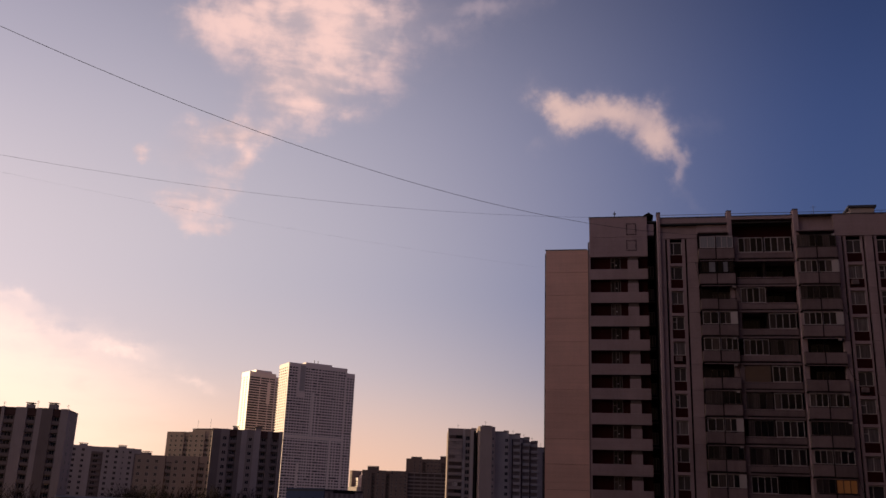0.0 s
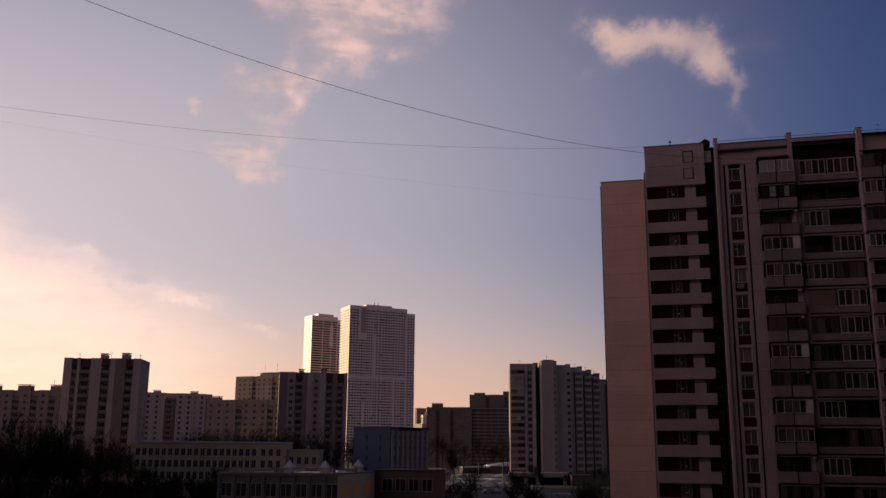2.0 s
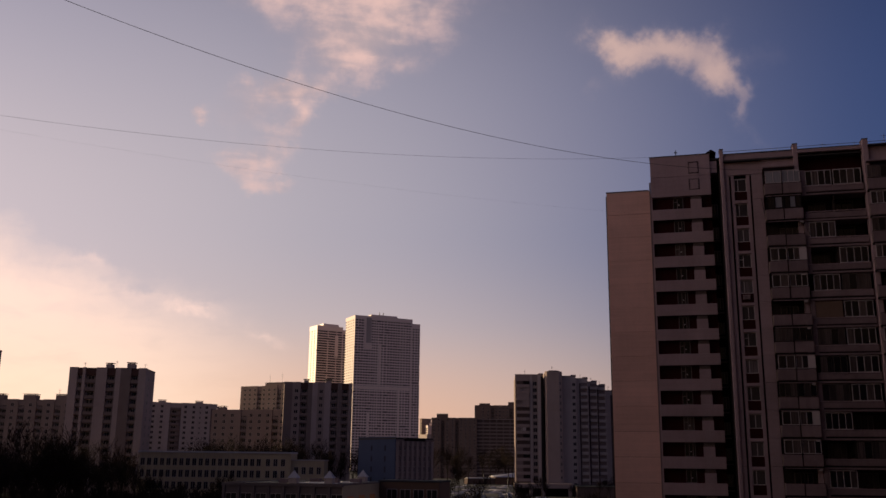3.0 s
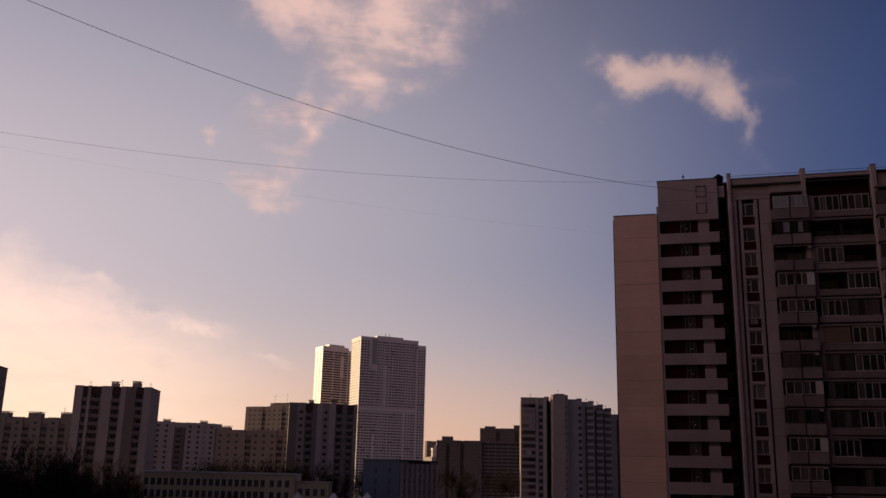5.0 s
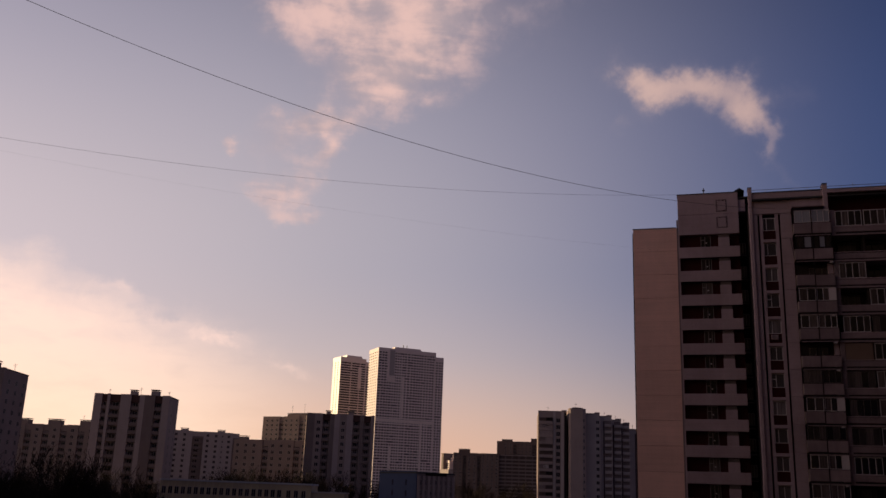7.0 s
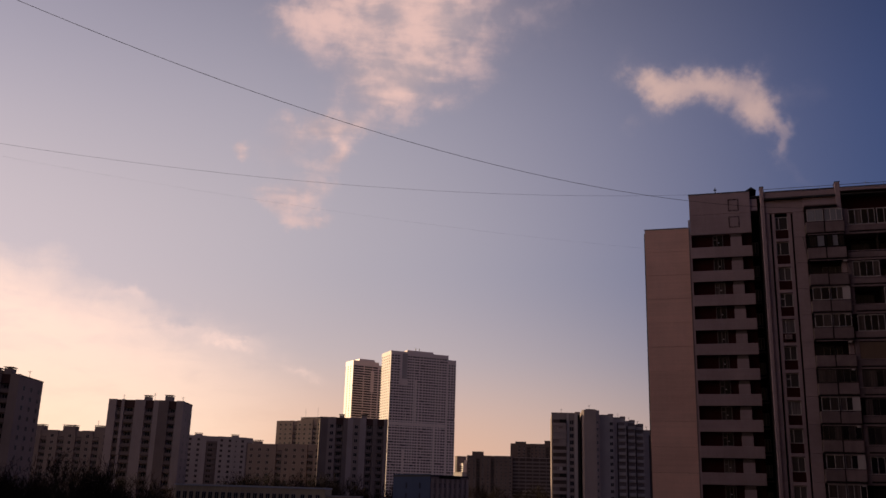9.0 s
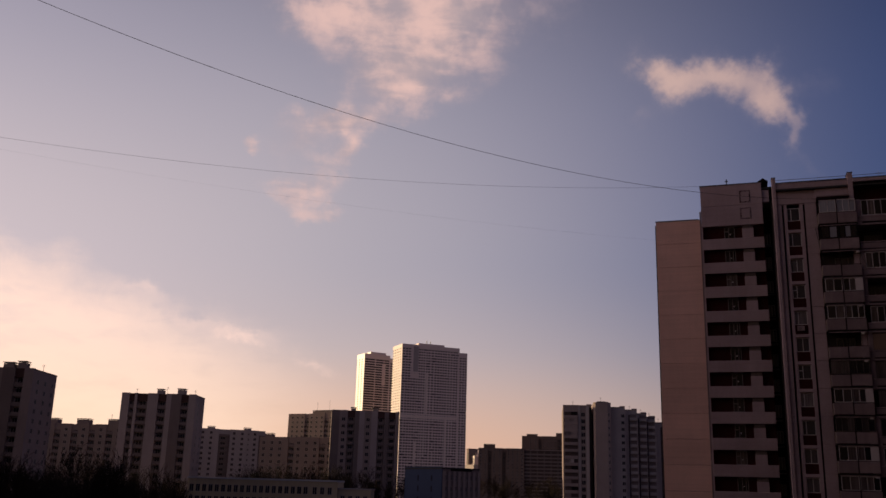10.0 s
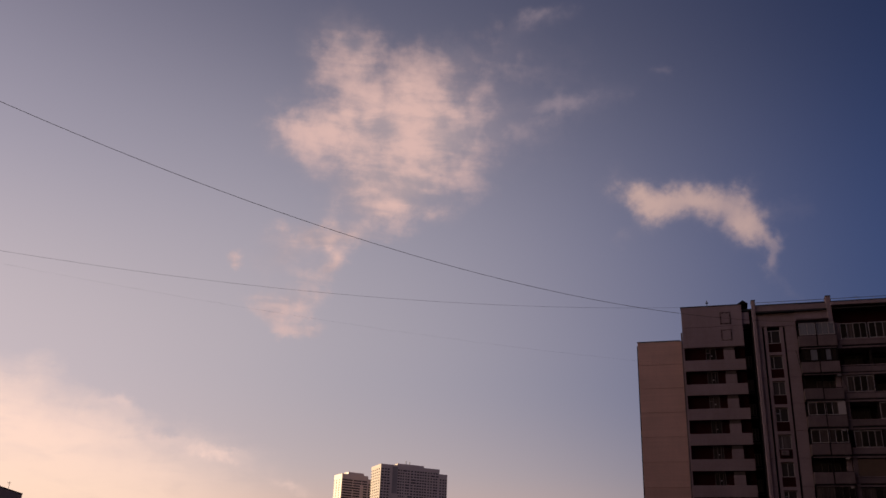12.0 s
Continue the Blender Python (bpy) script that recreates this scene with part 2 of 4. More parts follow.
CORE_FRAME = mat("dull window frame", (0.13, 0.10, 0.10), 0.6, 0.1, 3.0, 0.05)
GLASS = glass_mat("window glass", (0.007, 0.006, 0.008), (0.12, 0.092, 0.09))
# bay panes: the sky's reflection is put into the base colour
BAY_GLASS = glass_mat("bay window glass", (0.035, 0.032, 0.038), (0.20, 0.17, 0.18))
GLASS_PALE = glass_mat("pale window glass", (0.20, 0.20, 0.23), (0.34, 0.33, 0.36))
GLASS_FAR = glass_mat("far window glass", (0.008, 0.007, 0.008), (0.03, 0.024, 0.023), 0.3, 0.2)
GREY_BLOCK = mat("grey panel house", (0.27, 0.208, 0.195), 0.9, 0.12, 0.5, 0.1, streak=0.12, per_object=0.05)
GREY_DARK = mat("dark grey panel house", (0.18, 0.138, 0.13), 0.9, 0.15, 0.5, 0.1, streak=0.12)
WHITE_BLOCK = mat("whitewashed panel house", (0.38, 0.315, 0.295), 0.9, 0.12, 0.5, 0.1, streak=0.1, per_object=0.04)
YELLOW = mat("yellow plaster", (0.42, 0.33, 0.22), 0.9, 0.12, 0.6, 0.1, streak=0.1)
MAROON_OLD = mat("faded maroon paint", (0.075, 0.04, 0.036), 0.9, 0.2, 0.6, 0.1)
PALE_GREY = mat("pale grey panel house", (0.335, 0.268, 0.258), 0.9, 0.12, 0.5, 0.1, streak=0.14, per_object=0.08)
# dark so that the unseen houses bounce little light onto the tower
DARK_WALL = mat("dark brown wall", (0.085, 0.06, 0.055), 0.9, 0.15, 0.8, 0.1)
BROWN_DIM = mat("dim brown slab block", (0.145, 0.104, 0.092), 0.9, 0.15, 0.4, 0.1, streak=0.12)
BROWN = mat("brown panel house", (0.24, 0.178, 0.158), 0.9, 0.12, 0.5, 0.1, streak=0.1)
# warm tint in the cladding colour stands in for distance haze
TOWER = mat("white tower cladding", (0.72, 0.57, 0.52), 0.4, 0.06, 0.3, 0.0)
TOWER_GLASS = mat("tower window glass", (0.045, 0.032, 0.032), 0.24, 0.3, 0.8, 0.0)
# dark colour paints in the shade behind the far blocks' balconies
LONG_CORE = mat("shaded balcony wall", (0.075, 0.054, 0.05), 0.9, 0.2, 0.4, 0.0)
BLUE = mat("blue painted plaster", (0.045, 0.060, 0.115), 0.85, 0.1, 0.6, 0.1)
BRICK = mat("red brown plaster", (0.13, 0.08, 0.058), 0.9, 0.15, 0.8, 0.15)
ROOF = mat("bitumen roof", (0.05, 0.05, 0.052), 0.95, 0.2, 0.8, 0.2)
SNOW = mat("old snow", (0.40, 0.38, 0.40), 0.8, 0.12, 0.6, 0.3)
BARK = mat("bare bark", (0.020, 0.014, 0.011), 0.95, 0.2, 3.0, 0.3)
TWIG = mat("bare twigs", (0.020, 0.012, 0.009), 0.95, 0.25, 2.0, 0.0, per_object=0.25)
# orange colour stands in for warm light on these shrubs
LIT_TWIG = mat("twigs painted orange-lit", (0.20, 0.085, 0.04), 0.95, 0.25, 2.0, 0.0, per_object=0.25)
WIRE = mat("black cable", (0.03, 0.03, 0.032), 0.7, 0.05, 2.0, 0.0)
CAR = mat("dirty car paint", (0.16, 0.16, 0.17), 0.35, 0.1, 2.0, 0.0, per_object=0.5)
RUBBER = mat("tyre rubber", (0.02, 0.02, 0.02), 0.9, 0.1, 3.0, 0.0)


def lit_mat(power=0.12):
    """An orange glowing pane, for lamplit curtains and the low house's side glow."""
    m = bpy.data.materials.new("orange glowing pane")
    m.use_nodes = True
    n = Nodes(m.node_tree)
    b = m.node_tree.nodes["Principled BSDF"]
    co = n.add("ShaderNodeNewGeometry").outputs["Position"]
    k = n.noise(co, 1.6, 4.0, 0.6)
    b.inputs["Base Color"].default_value = (0.3, 0.14, 0.06, 1)
    n.put(b.inputs["Emission Color"], n.mix(k, (0.4, 0.09, 0.02, 1), (1.0, 0.36, 0.08, 1)))
    b.inputs["Emission Strength"].default_value = power
    return m


LIT, WALL_GLOW = lit_mat(0.035), lit_mat(0.03)
LOW_WALL = mat("stained pale plaster", (0.15, 0.118, 0.112), 0.9, 0.2, 0.8, 0.2, streak=0.15)


def ground_mat():
    """Dark asphalt and trodden earth with drifts of old snow."""
    m = bpy.data.materials.new("winter ground")
    m.use_nodes = True
    n = Nodes(m.node_tree)
    b = m.node_tree.nodes["Principled BSDF"]
    co = n.add("ShaderNodeNewGeometry").outputs["Position"]
    a = n.noise(co, 0.035, 6.0, 0.62, 0.6)
    f = n.noise(co, 0.9, 6.0, 0.7)
    dirt = n.mix(f, (0.012, 0.010, 0.009, 1), (0.04, 0.033, 0.03, 1))
    snow = n.mix(f, (0.10, 0.092, 0.095, 1), (0.34, 0.33, 0.35, 1))
    k = n.step(n.math("ADD", a, n.math("MULTIPLY", n.math("SUBTRACT", f, 0.5), 0.16)), 0.61, 0.66)
    sp = n.add("ShaderNodeSeparateXYZ")
    n.put(sp.inputs[0], co)
    k = n.math("MULTIPLY", k, n.step(sp.outputs[0], -70.0, -35.0))
    n.put(b.inputs["Base Color"], n.mix(k, dirt, snow))
    b.inputs["Roughness"].default_value = 0.9
    bp = n.add("ShaderNodeBump")
    bp.inputs["Strength"].default_value = 0.4
    n.put(bp.inputs["Height"], f)
    n.put(b.inputs["Normal"], bp.outputs[0])
    return m


GROUND = ground_mat()

# ---- mesh helpers ----


class Shape:
    """Boxes and bars gathered into one mesh."""

    def __init__(self):
        self.v, self.f, self.m = [], [], []

    def faces(self, verts, faces, slot=0):
        k = len(self.v)
        self.v += verts
        self.f += [tuple(i + k for i in f) for f in faces]
        self.m += [slot] * len(faces)
        return self

    def box(self, x0, x1, y0, y1, z0, z1, slot=0):
        vs = [(x, y, z) for z in (z0, z1) for y in (y0, y1) for x in (x0, x1)]
        return self.faces(vs, [(0, 2, 3, 1), (4, 5, 7, 6), (0, 1, 5, 4), (1, 3, 7, 5), (3, 2, 6, 7), (2, 0, 4, 6)], slot)

    def slab(self, x0, x1, y0, y1, z0, z1, c=0.03, slot=0):
        """A panel whose front edges, at y0, are chamfered by c."""
        vs = [(x0 + c, y0, z0 + c), (x1 - c, y0, z0 + c), (x1 - c, y0, z1 - c), (x0 + c, y0, z1 - c)]
        vs += [(x, y, z) for y in (y0 + c, y1) for x, z in ((x0, z0), (x1, z0), (x1, z1), (x0, z1))]
        fs = [(0, 1, 2, 3)]
        for i in range(4):
            j = (i + 1) % 4
            fs += [(i, i + 4, j + 4, j), (i + 4, i + 8, j + 8, j + 4)]
        return self.faces(vs, fs + [(8, 11, 10, 9)], slot)

    def ribbed(self, x0, x1, y0, y1, z0, z1, joints, w=0.02, deep=0.03):
        """An upright strip of wall in one piece, with a recessed joint at each height given."""
        pts = [(y1, z0), (y0, z0)]
        for z in joints:
            pts += [(y0, z - w), (y0 + deep, z - w), (y0 + deep, z + w), (y0, z + w)]
        pts += [(y0, z1), (y1, z1)]
        k = len(pts)
        vs = [(x0, y, z) for y, z in pts] + [(x1, y, z) for y, z in pts]
        return self.faces(vs, [tuple(range(k)), tuple(range(k, 2 * k))[::-1]] + [(i + k, (i + 1) % k + k, (i + 1) % k, i) for i in range(k)])

    def tube(self, pts, r, sides=5):
        """A round line through the points, in one piece."""
        pts = [Vector(q) for q in pts]
        vs, fs = [], []
        for i, q in enumerate(pts):
            z = (pts[min(i + 1, len(pts) - 1)] - pts[max(i - 1, 0)]).normalized()
            x = z.cross(Vector((0, 0, 1)) if abs(z.z) < 0.9 else Vector((1, 0, 0))).normalized()
            y = z.cross(x)
            vs += [tuple(q + x * (r * math.cos(2 * math.pi * j / sides)) + y * (r * math.sin(2 * math.pi * j / sides))) for j in range(sides)]
            if i:
                a, c = (i - 1) * sides, i * sides
                fs += [(a + j, a + (j + 1) % sides, c + (j + 1) % sides, c + j) for j in range(sides)]
        return self.faces(vs, fs)

    def prism(self, pts, z0, z1, slot=0):
        k = len(pts)
        vs = [(x, y, z0) for x, y in pts] + [(x, y, z1) for x, y in pts]
        fs = [tuple(range(k))[::-1], tuple(range(k, 2 * k))] + [(i, (i + 1) % k, (i + 1) % k + k, i + k) for i in range(k)]
        return self.faces(vs, fs, slot)

    def bar(self, a, b, r0, r1=None, sides=6, slot=0):
        a, b = Vector(a), Vector(b)
        r1 = r0 if r1 is None else r1
        z = (b - a).normalized()
        x = z.orthogonal().normalized()
        y = z.cross(x)
        vs = []
        for p, r in ((a, r0), (b, r1)):
            for i in range(sides):
                w = 2 * math.pi * i / sides
                vs.append(tuple(p + x * (r * math.cos(w)) + y * (r * math.sin(w))))
        fs = [(i, (i + 1) % sides, (i + 1) % sides + sides, i + sides) for i in range(sides)]
        if sides > 3:
            fs += [tuple(range(sides))[::-1], tuple(range(sides, 2 * sides))]
        return self.faces(vs, fs, slot)

    def mesh(self, name, *mats):
        me = bpy.data.meshes.new(name)
        me.from_pydata(self.v, [], self.f)
        for m in mats:
            me.materials.append(m)
        if len(mats) > 1:
            me.polygons.foreach_set("material_index", self.m)
        me.update()
        return me


def part(name, me, parent, at=(0, 0, 0), label="", kind=""):
    """Links a mesh as one object under a thing or under a part."""
    ob = new(name, me)
    ob.parent = parent
    ob.location = at
    return tagged(ob, label, kind=kind)


def thing(name, m, label, category, group="", kind=""):
    ob = new(name)
    ob.matrix_world = m
    ob.empty_display_size = 0.5
    return tagged(ob, label, category, group, kind)


def boxed(name, dims, *mats):
    return Shape().box(*dims).mesh(name, *mats)


def slabbed(name, dims, m, c=0.03):
    return Shape().slab(*dims, c).mesh(name, m)


def lattice(s, xs, zs, y0, y1, solid):
    """A flat frame in one piece: the cells of a grid for which solid(i, k) holds."""
    nx, nz = len(xs), len(zs)
    vs = [(x, y, z) for y in (y0, y1) for z in zs for x in xs]

    def at(i, k, back):
        return back * nx * nz + k * nx + i

    def on(i, k):
        return 0 <= i < nx - 1 and 0 <= k < nz - 1 and solid(i, k)

    fs = []
    for k in range(nz - 1):
        for i in range(nx - 1):
            if not on(i, k):
                continue
            fs.append((at(i, k, 0), at(i + 1, k, 0), at(i + 1, k + 1, 0), at(i, k + 1, 0)))
            fs.append((at(i, k, 1), at(i, k + 1, 1), at(i + 1, k + 1, 1), at(i + 1, k, 1)))
            for di, dk, p, q in ((-1, 0, (i, k + 1), (i, k)), (1, 0, (i + 1, k), (i + 1, k + 1)), (0, -1, (i, k), (i + 1, k)), (0, 1, (i + 1, k + 1), (i, k + 1))):
                if not on(i + di, k + dk):
                    fs.append((at(*q, 0), at(*p, 0), at(*p, 1), at(*q, 1)))
    return s.faces(vs, fs)


def sash(w, h, cuts, transom=0.0, t=0.07, depth=0.09):
    """A window frame with its mullions: cuts are their places as shares of the width."""
    xs, zs = [0, t], [0, t]
    for c in cuts:
        xs += [w * c - t / 2, w * c + t / 2]
    xs += [w - t, w]
    if transom:
        zs += [h * transom - t / 2, h * transom + t / 2]
    zs += [h - t, h]
    last = len(zs) - 2
    return lattice(Shape(), xs, zs, 0, depth, lambda i, k: i % 2 == 0 or k in (0, last) or (k == 2 and i == 1))


# ---- ground ----
s = Shape()
s.box(-4500, 4500, -4500, 4500, -2.0, 0.0)
tagged(new("ground", s.mesh("ground", GROUND)), "dark winter ground with patches of old snow", "ground", kind="structure")

# ---- the panel tower nearby ----
STOREY = 2.8
ROWS = 16
NEAR = pose(17.779, 103.687, 0, 0, 0, -11.5)


def windows(parent, kind_meshes, x, y, z, which):
    frame_me, pane_me = kind_meshes[which % len(kind_meshes)]
    w = part("window", frame_me, parent, (x, y, z))
    part("pane", pane_me, w)
    return w


def window_set(name, w, h, plans, frame_mat=WHITE, pane_mat=GLASS):
    out = []
    for cuts, tr in plans:
        fr = sash(w, h, cuts, tr).mesh(name, frame_mat)
        pn = boxed(name + " pane", (0.03, w - 0.03, 0.05, 0.07, 0.03, h - 0.03), pane_mat)
        out.append((fr, pn))
    return out


def near_tower():
    rng = random.Random(4)
    b = thing("apartment_building", NEAR, "tall panel apartment tower with pale balconies and maroon recesses", "building")
    top = 45.15
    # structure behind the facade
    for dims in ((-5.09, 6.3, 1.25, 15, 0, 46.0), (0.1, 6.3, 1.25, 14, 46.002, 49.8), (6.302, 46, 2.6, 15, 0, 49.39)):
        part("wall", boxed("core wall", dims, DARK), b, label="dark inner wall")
    part("roof", boxed("roof", (6.3, 46, 0.3, 15, 49.4, 49.6), ROOF), b)
    # blank end wall
    me = slabbed("end panel", (-5.14, -0.02, 1.0, 1.25, 0.012, STOREY - 0.012), BEIGE, 0.02)
    for k in range(ROWS + 1):
        z = 46.35 - STOREY * (k + 1)
        if z > -2:
            part("panel", me, b, (0, 0, z), "beige pink concrete panel" if k == 0 else "")
    part("coping", boxed("coping", (-5.2, -0.2, 0.94, 1.4, 46.352, 46.44), METAL), b, label="dark metal coping")
    part("downpipe", Shape().bar((-0.02, 0.7, 0), (-0.02, 0.7, 47.2), 0.09, 0.09, 8).mesh("downpipe", PANEL_WORN), b)
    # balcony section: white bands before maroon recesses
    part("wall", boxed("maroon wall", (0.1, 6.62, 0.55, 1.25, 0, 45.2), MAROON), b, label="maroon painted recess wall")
    for z0, z1 in ((47.56, 50.05), (45.15, 47.54)):
        part("panel", slabbed("head panel", (0.1, 6.64, 0, 1.25, z0, z1), PANEL, 0.02), b, label="blank pale concrete panel")
    part("coping", boxed("coping", (0.04, 6.7, -0.06, 1.3, 50.052, 50.14), METAL), b)
    for z, hh in ((47.82, 1.0), (45.86, 0.92)):
        w = part("window", sash(1.14, 1.42 * hh, (), 0.0, 0.13).mesh("attic window", DARK), b, (4.28, -0.03, z))
        part("pane", boxed("attic pane", (0.03, 1.11, 0.0, 0.025, 0.03, 1.42 * hh - 0.03), PANEL), w, label="pale boarded pane")
    band = slabbed("band", (0.2, 6.62, -0.02, 0.5, 0.02, 1.3), PANEL, 0.03)
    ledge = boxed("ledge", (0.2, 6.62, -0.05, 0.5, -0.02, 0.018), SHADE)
    pier = slabbed("pier", (4.37, 5.56, 0.0, 0.5, 0, 1.06), PANEL, 0.02)
    vent = Shape()
    for i in range(5):
        vent.box(4.4, 5.53, 0.12, 0.4, 0.02 + i * 0.085, 0.075 + i * 0.085)
    vent = vent.mesh("grille", GREY_DARK)
    jamb = boxed("jamb", (0.06, 0.198, 0.06, 0.55, 0, STOREY), PANEL)
    core_w = window_set("core window", 1.12, 1.46, [((0.42,), 0.62), ((0.42, 0.75), 0.0), ((0.45,), 0.0)], CORE_FRAME)
    stair = window_set("stair window", 0.66, 1.35, [((0.5,), 0.0)], CORE_FRAME)
    floor_me = boxed("landing", (6.64, 7.36, 1.6, 2.6, 0, 0.12), GREY_DARK)
    # unlit white box for the bright dot at each core window
    dot_me = boxed("lamp", (0, 0.14, -0.06, 0.05, 0, 0.09), WHITE)
    for k in range(ROWS):
        z = top - STOREY * k
        part("band", band, b, (0, 0, z - STOREY + 0.0))
        part("ledge", ledge, b, (0, 0, z - STOREY + 0.0))
        part("pier", pier, b, (0, 0, z - 1.5))
        part("grille", vent, b, (0, 0, z - 0.44))
        part("jamb", jamb, b, (0, 0, z - STOREY))
        windows(b, core_w, 2.46, 0.44, z - 1.49, rng.randrange(3))
        part("lamp", dot_me, b, (3.02, 0.4, z - 1.0))
        windows(b, stair, 6.68, 2.46, z - 1.9, 0)
        part("landing", floor_me, b, (0, 0, z - 2.35))
    # small gabled hut in the recess head
    part("hut", boxed("hut", (6.65, 7.38, 0.25, 2.4, 47.8, 49.2), PANEL), b)
    g = Shape().faces([(6.25, -0.1, 50.16), (7.37, -0.1, 50.16), (6.85, -0.1, 50.55), (6.25, 2.4, 50.16), (7.37, 2.4, 50.16), (6.85, 2.4, 50.55)],
                      [(0, 1, 2), (5, 4, 3), (0, 2, 5, 3), (2, 1, 4, 5), (1, 0, 3, 4)])
    part("hut_roof", g.mesh("hut roof", DARK), b, label="small dark gabled roof")
    part("pole", Shape().bar((3.0, 0.5, 50.1), (3.0, 0.5, 50.95), 0.05).box(2.84, 3.16, 0.42, 0.58, 50.6, 50.7).mesh("vent pipe", METAL), b)
    core = set(b.children)
    # fins that rise over the roof
    for x0, x1, z1 in ((7.38, 7.75, 50.33), (15.34, 15.83, 50.36), (22.65, 23.2, 50.36)):
        part("fin", slabbed("fin", (x0, x1, -0.25, 1.2, 0, z1), PANEL, 0.03), b)
        part("cap", boxed("fin cap", (x0 - 0.05, x1 + 0.05, -0.3, 1.25, z1 + 0.002, z1 + 0.07), METAL), b)
    # window bays
    bay_w = window_set("bay window", 1.34, 1.45, [((0.36,), 0.6), ((0.5,), 0.0), ((0.3,), 0.0), ((0.64,), 0.0)], WHITE, BAY_GLASS)
    wide_w = window_set("bay window wide", 1.58, 1.45, [((0.36,), 0.6), ((0.5,), 0.0), ((0.3,), 0.0)], WHITE, BAY_GLASS)
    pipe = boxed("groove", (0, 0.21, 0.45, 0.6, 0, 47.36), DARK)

    def bay(x0, x1, grooves, wins, meshes, width):
        """A flat stretch of facade with upright grooves and one or more window columns between them."""
        cuts = [x0]
        for gx in grooves:
            cuts += [gx, gx + 0.21]
        cuts.append(x1)
        part("wall", slabbed("top panel", (x0, x1, 0, 0.6, 47.38, 49.78), PANEL, 0.02), b)
        for gx in grooves:
            part("groove", pipe, b, (gx, 0, 0))
        me_l = {}
        for i in range(0, len(cuts), 2):
            a, c = cuts[i], cuts[i + 1]
            inside = [w for w in wins if a < w < c]
            if not inside:
                me_l[(a, c)] = slabbed("pier panel", (a, c, 0, 0.6, 0.01, STOREY - 0.01), PANEL, 0.02)
            else:
                w = inside[0]
                me_l[(a, w)] = boxed("jamb", (a, w, 0.1, 0.6, 0, STOREY), PANEL)
                me_l[(w + width, c)] = boxed("jamb", (w + width, c, 0.1, 0.6, 0, STOREY), PANEL)
        for k in range(ROWS + 1):
            z = 47.36 - STOREY * k
            if z < 1:
                break
            for (a, c), me in me_l.items():
                part("panel", me, b, (0, 0, z - STOREY))
            for w in wins:
                sp = boxed("spandrel", (w, w + width, 0.2, 0.6, 0, 1.0), MAROON) if k == 0 else sp_me[w]
                li = slabbed("lintel", (w, w + width, 0.08, 0.6, 0, 0.34), PANEL, 0.02) if k == 0 else li_me[w]
                if k == 0:
                    sp_me[w], li_me[w] = sp, li
                windows(b, meshes, w, 0.3, z - 1.83, rng.randrange(4))
                part("spandrel", sp, b, (0, 0, z - 2.84))
                part("lintel", li, b, (0, 0, z - STOREY - 0.36))
                if (round(w, 1), k) in ((8.8, 4), (28.2, 1), (28.2, 5)):
                    ac = part("air_conditioner", Shape().slab(0, 0.75, 0, 0.3, 0, 0.5, 0.03).mesh("unit", PANEL_WORN), b, (w + 0.2, -0.12, z - 2.5), "white air conditioner unit")
                    part("fan_grille", Shape().bar((0.28, 0, 0.25), (0.28, -0.02, 0.25), 0.19, 0.19, 12).mesh("fan", CORE_FRAME), ac)

    sp_me, li_me = {}, {}
    bay(7.76, 11.9, (8.27, 10.5), (8.8,), bay_w, 1.34)
    bay(27.0, 34.4, (27.7, 29.95, 31.0, 33.25), (28.2, 31.45), wide_w, 1.58)
    part("wall", slabbed("far bay", (34.42, 46, 0, 0.6, 0, 49.78), PANEL, 0.02), b)
    part("wall", boxed("attic", (11.9, 15.34, 0.2, 2.6, 47.85, 49.78), PANEL), b)
    part("wall", boxed("attic", (23.2, 27.0, 0.2, 2.6, 47.85, 49.8), PANEL), b)
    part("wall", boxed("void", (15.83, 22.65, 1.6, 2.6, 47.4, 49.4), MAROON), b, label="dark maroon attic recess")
    part("coping", boxed("coping", (15.83, 22.65, -0.05, 2.6, 49.42, 49.76), PANEL), b)
    for x0, x1 in ((7.75, 15.3), (15.85, 22.6), (23.25, 34.4)):
        part("coping", boxed("coping", (x0, x1, -0.07, 0.7, 49.782, 49.86), METAL), b)
    # canopy over the top balconies
    for x0, x1 in ((11.95, 15.3), (22.8, 26.9)):
        part("canopy", Shape().slab(x0, x1, -0.75, 0.3, 47.75, 47.9, 0.03).mesh("canopy", PANEL_WORN), b)

    def glazing(x0, x1, z0, z1, y, look_):
        w, h = x1 - x0, z1 - z0
        count = max(2, round(w / 0.72))
        cuts = [i / count for i in range(1, count)]
        fm = WHITE if look_ in "wc" else DARK if look_ == "p" else DARK_FRAME
        fr = part("window", sash(w, h, cuts, 0.0, 0.06 if look_ in "wc" else 0.11 if look_ == "p" else 0.05).mesh("glazing", fm), b, (x0, y, z0))
        for i in range(count):
            a, c = w * i / count + 0.04, w * (i + 1) / count - 0.04
            m = {"c": GLASS_PALE, "w": GLASS, "d": GLASS, "l": LIT, "p": GLASS_PALE if i % 3 == 1 else GLASS}[look_]
            part("pane", boxed("pane", (a, c, 0.04, 0.055, 0.07, h - 0.07), m), fr, label="lamplit orange pane" if look_ == "l" else "")

    def balconies(x0, x1, plan):
        mid = (x0 + x1) / 2 - 0.05
        left = slabbed("parapet left", (x0, mid - 0.06, -0.98, -0.9, 0.02, 1.14), PANEL_WORN, 0.02)
        right = slabbed("parapet right", (mid + 0.06, x1, -0.98, -0.9, 0.02, 1.14), PANEL_WORN, 0.02)
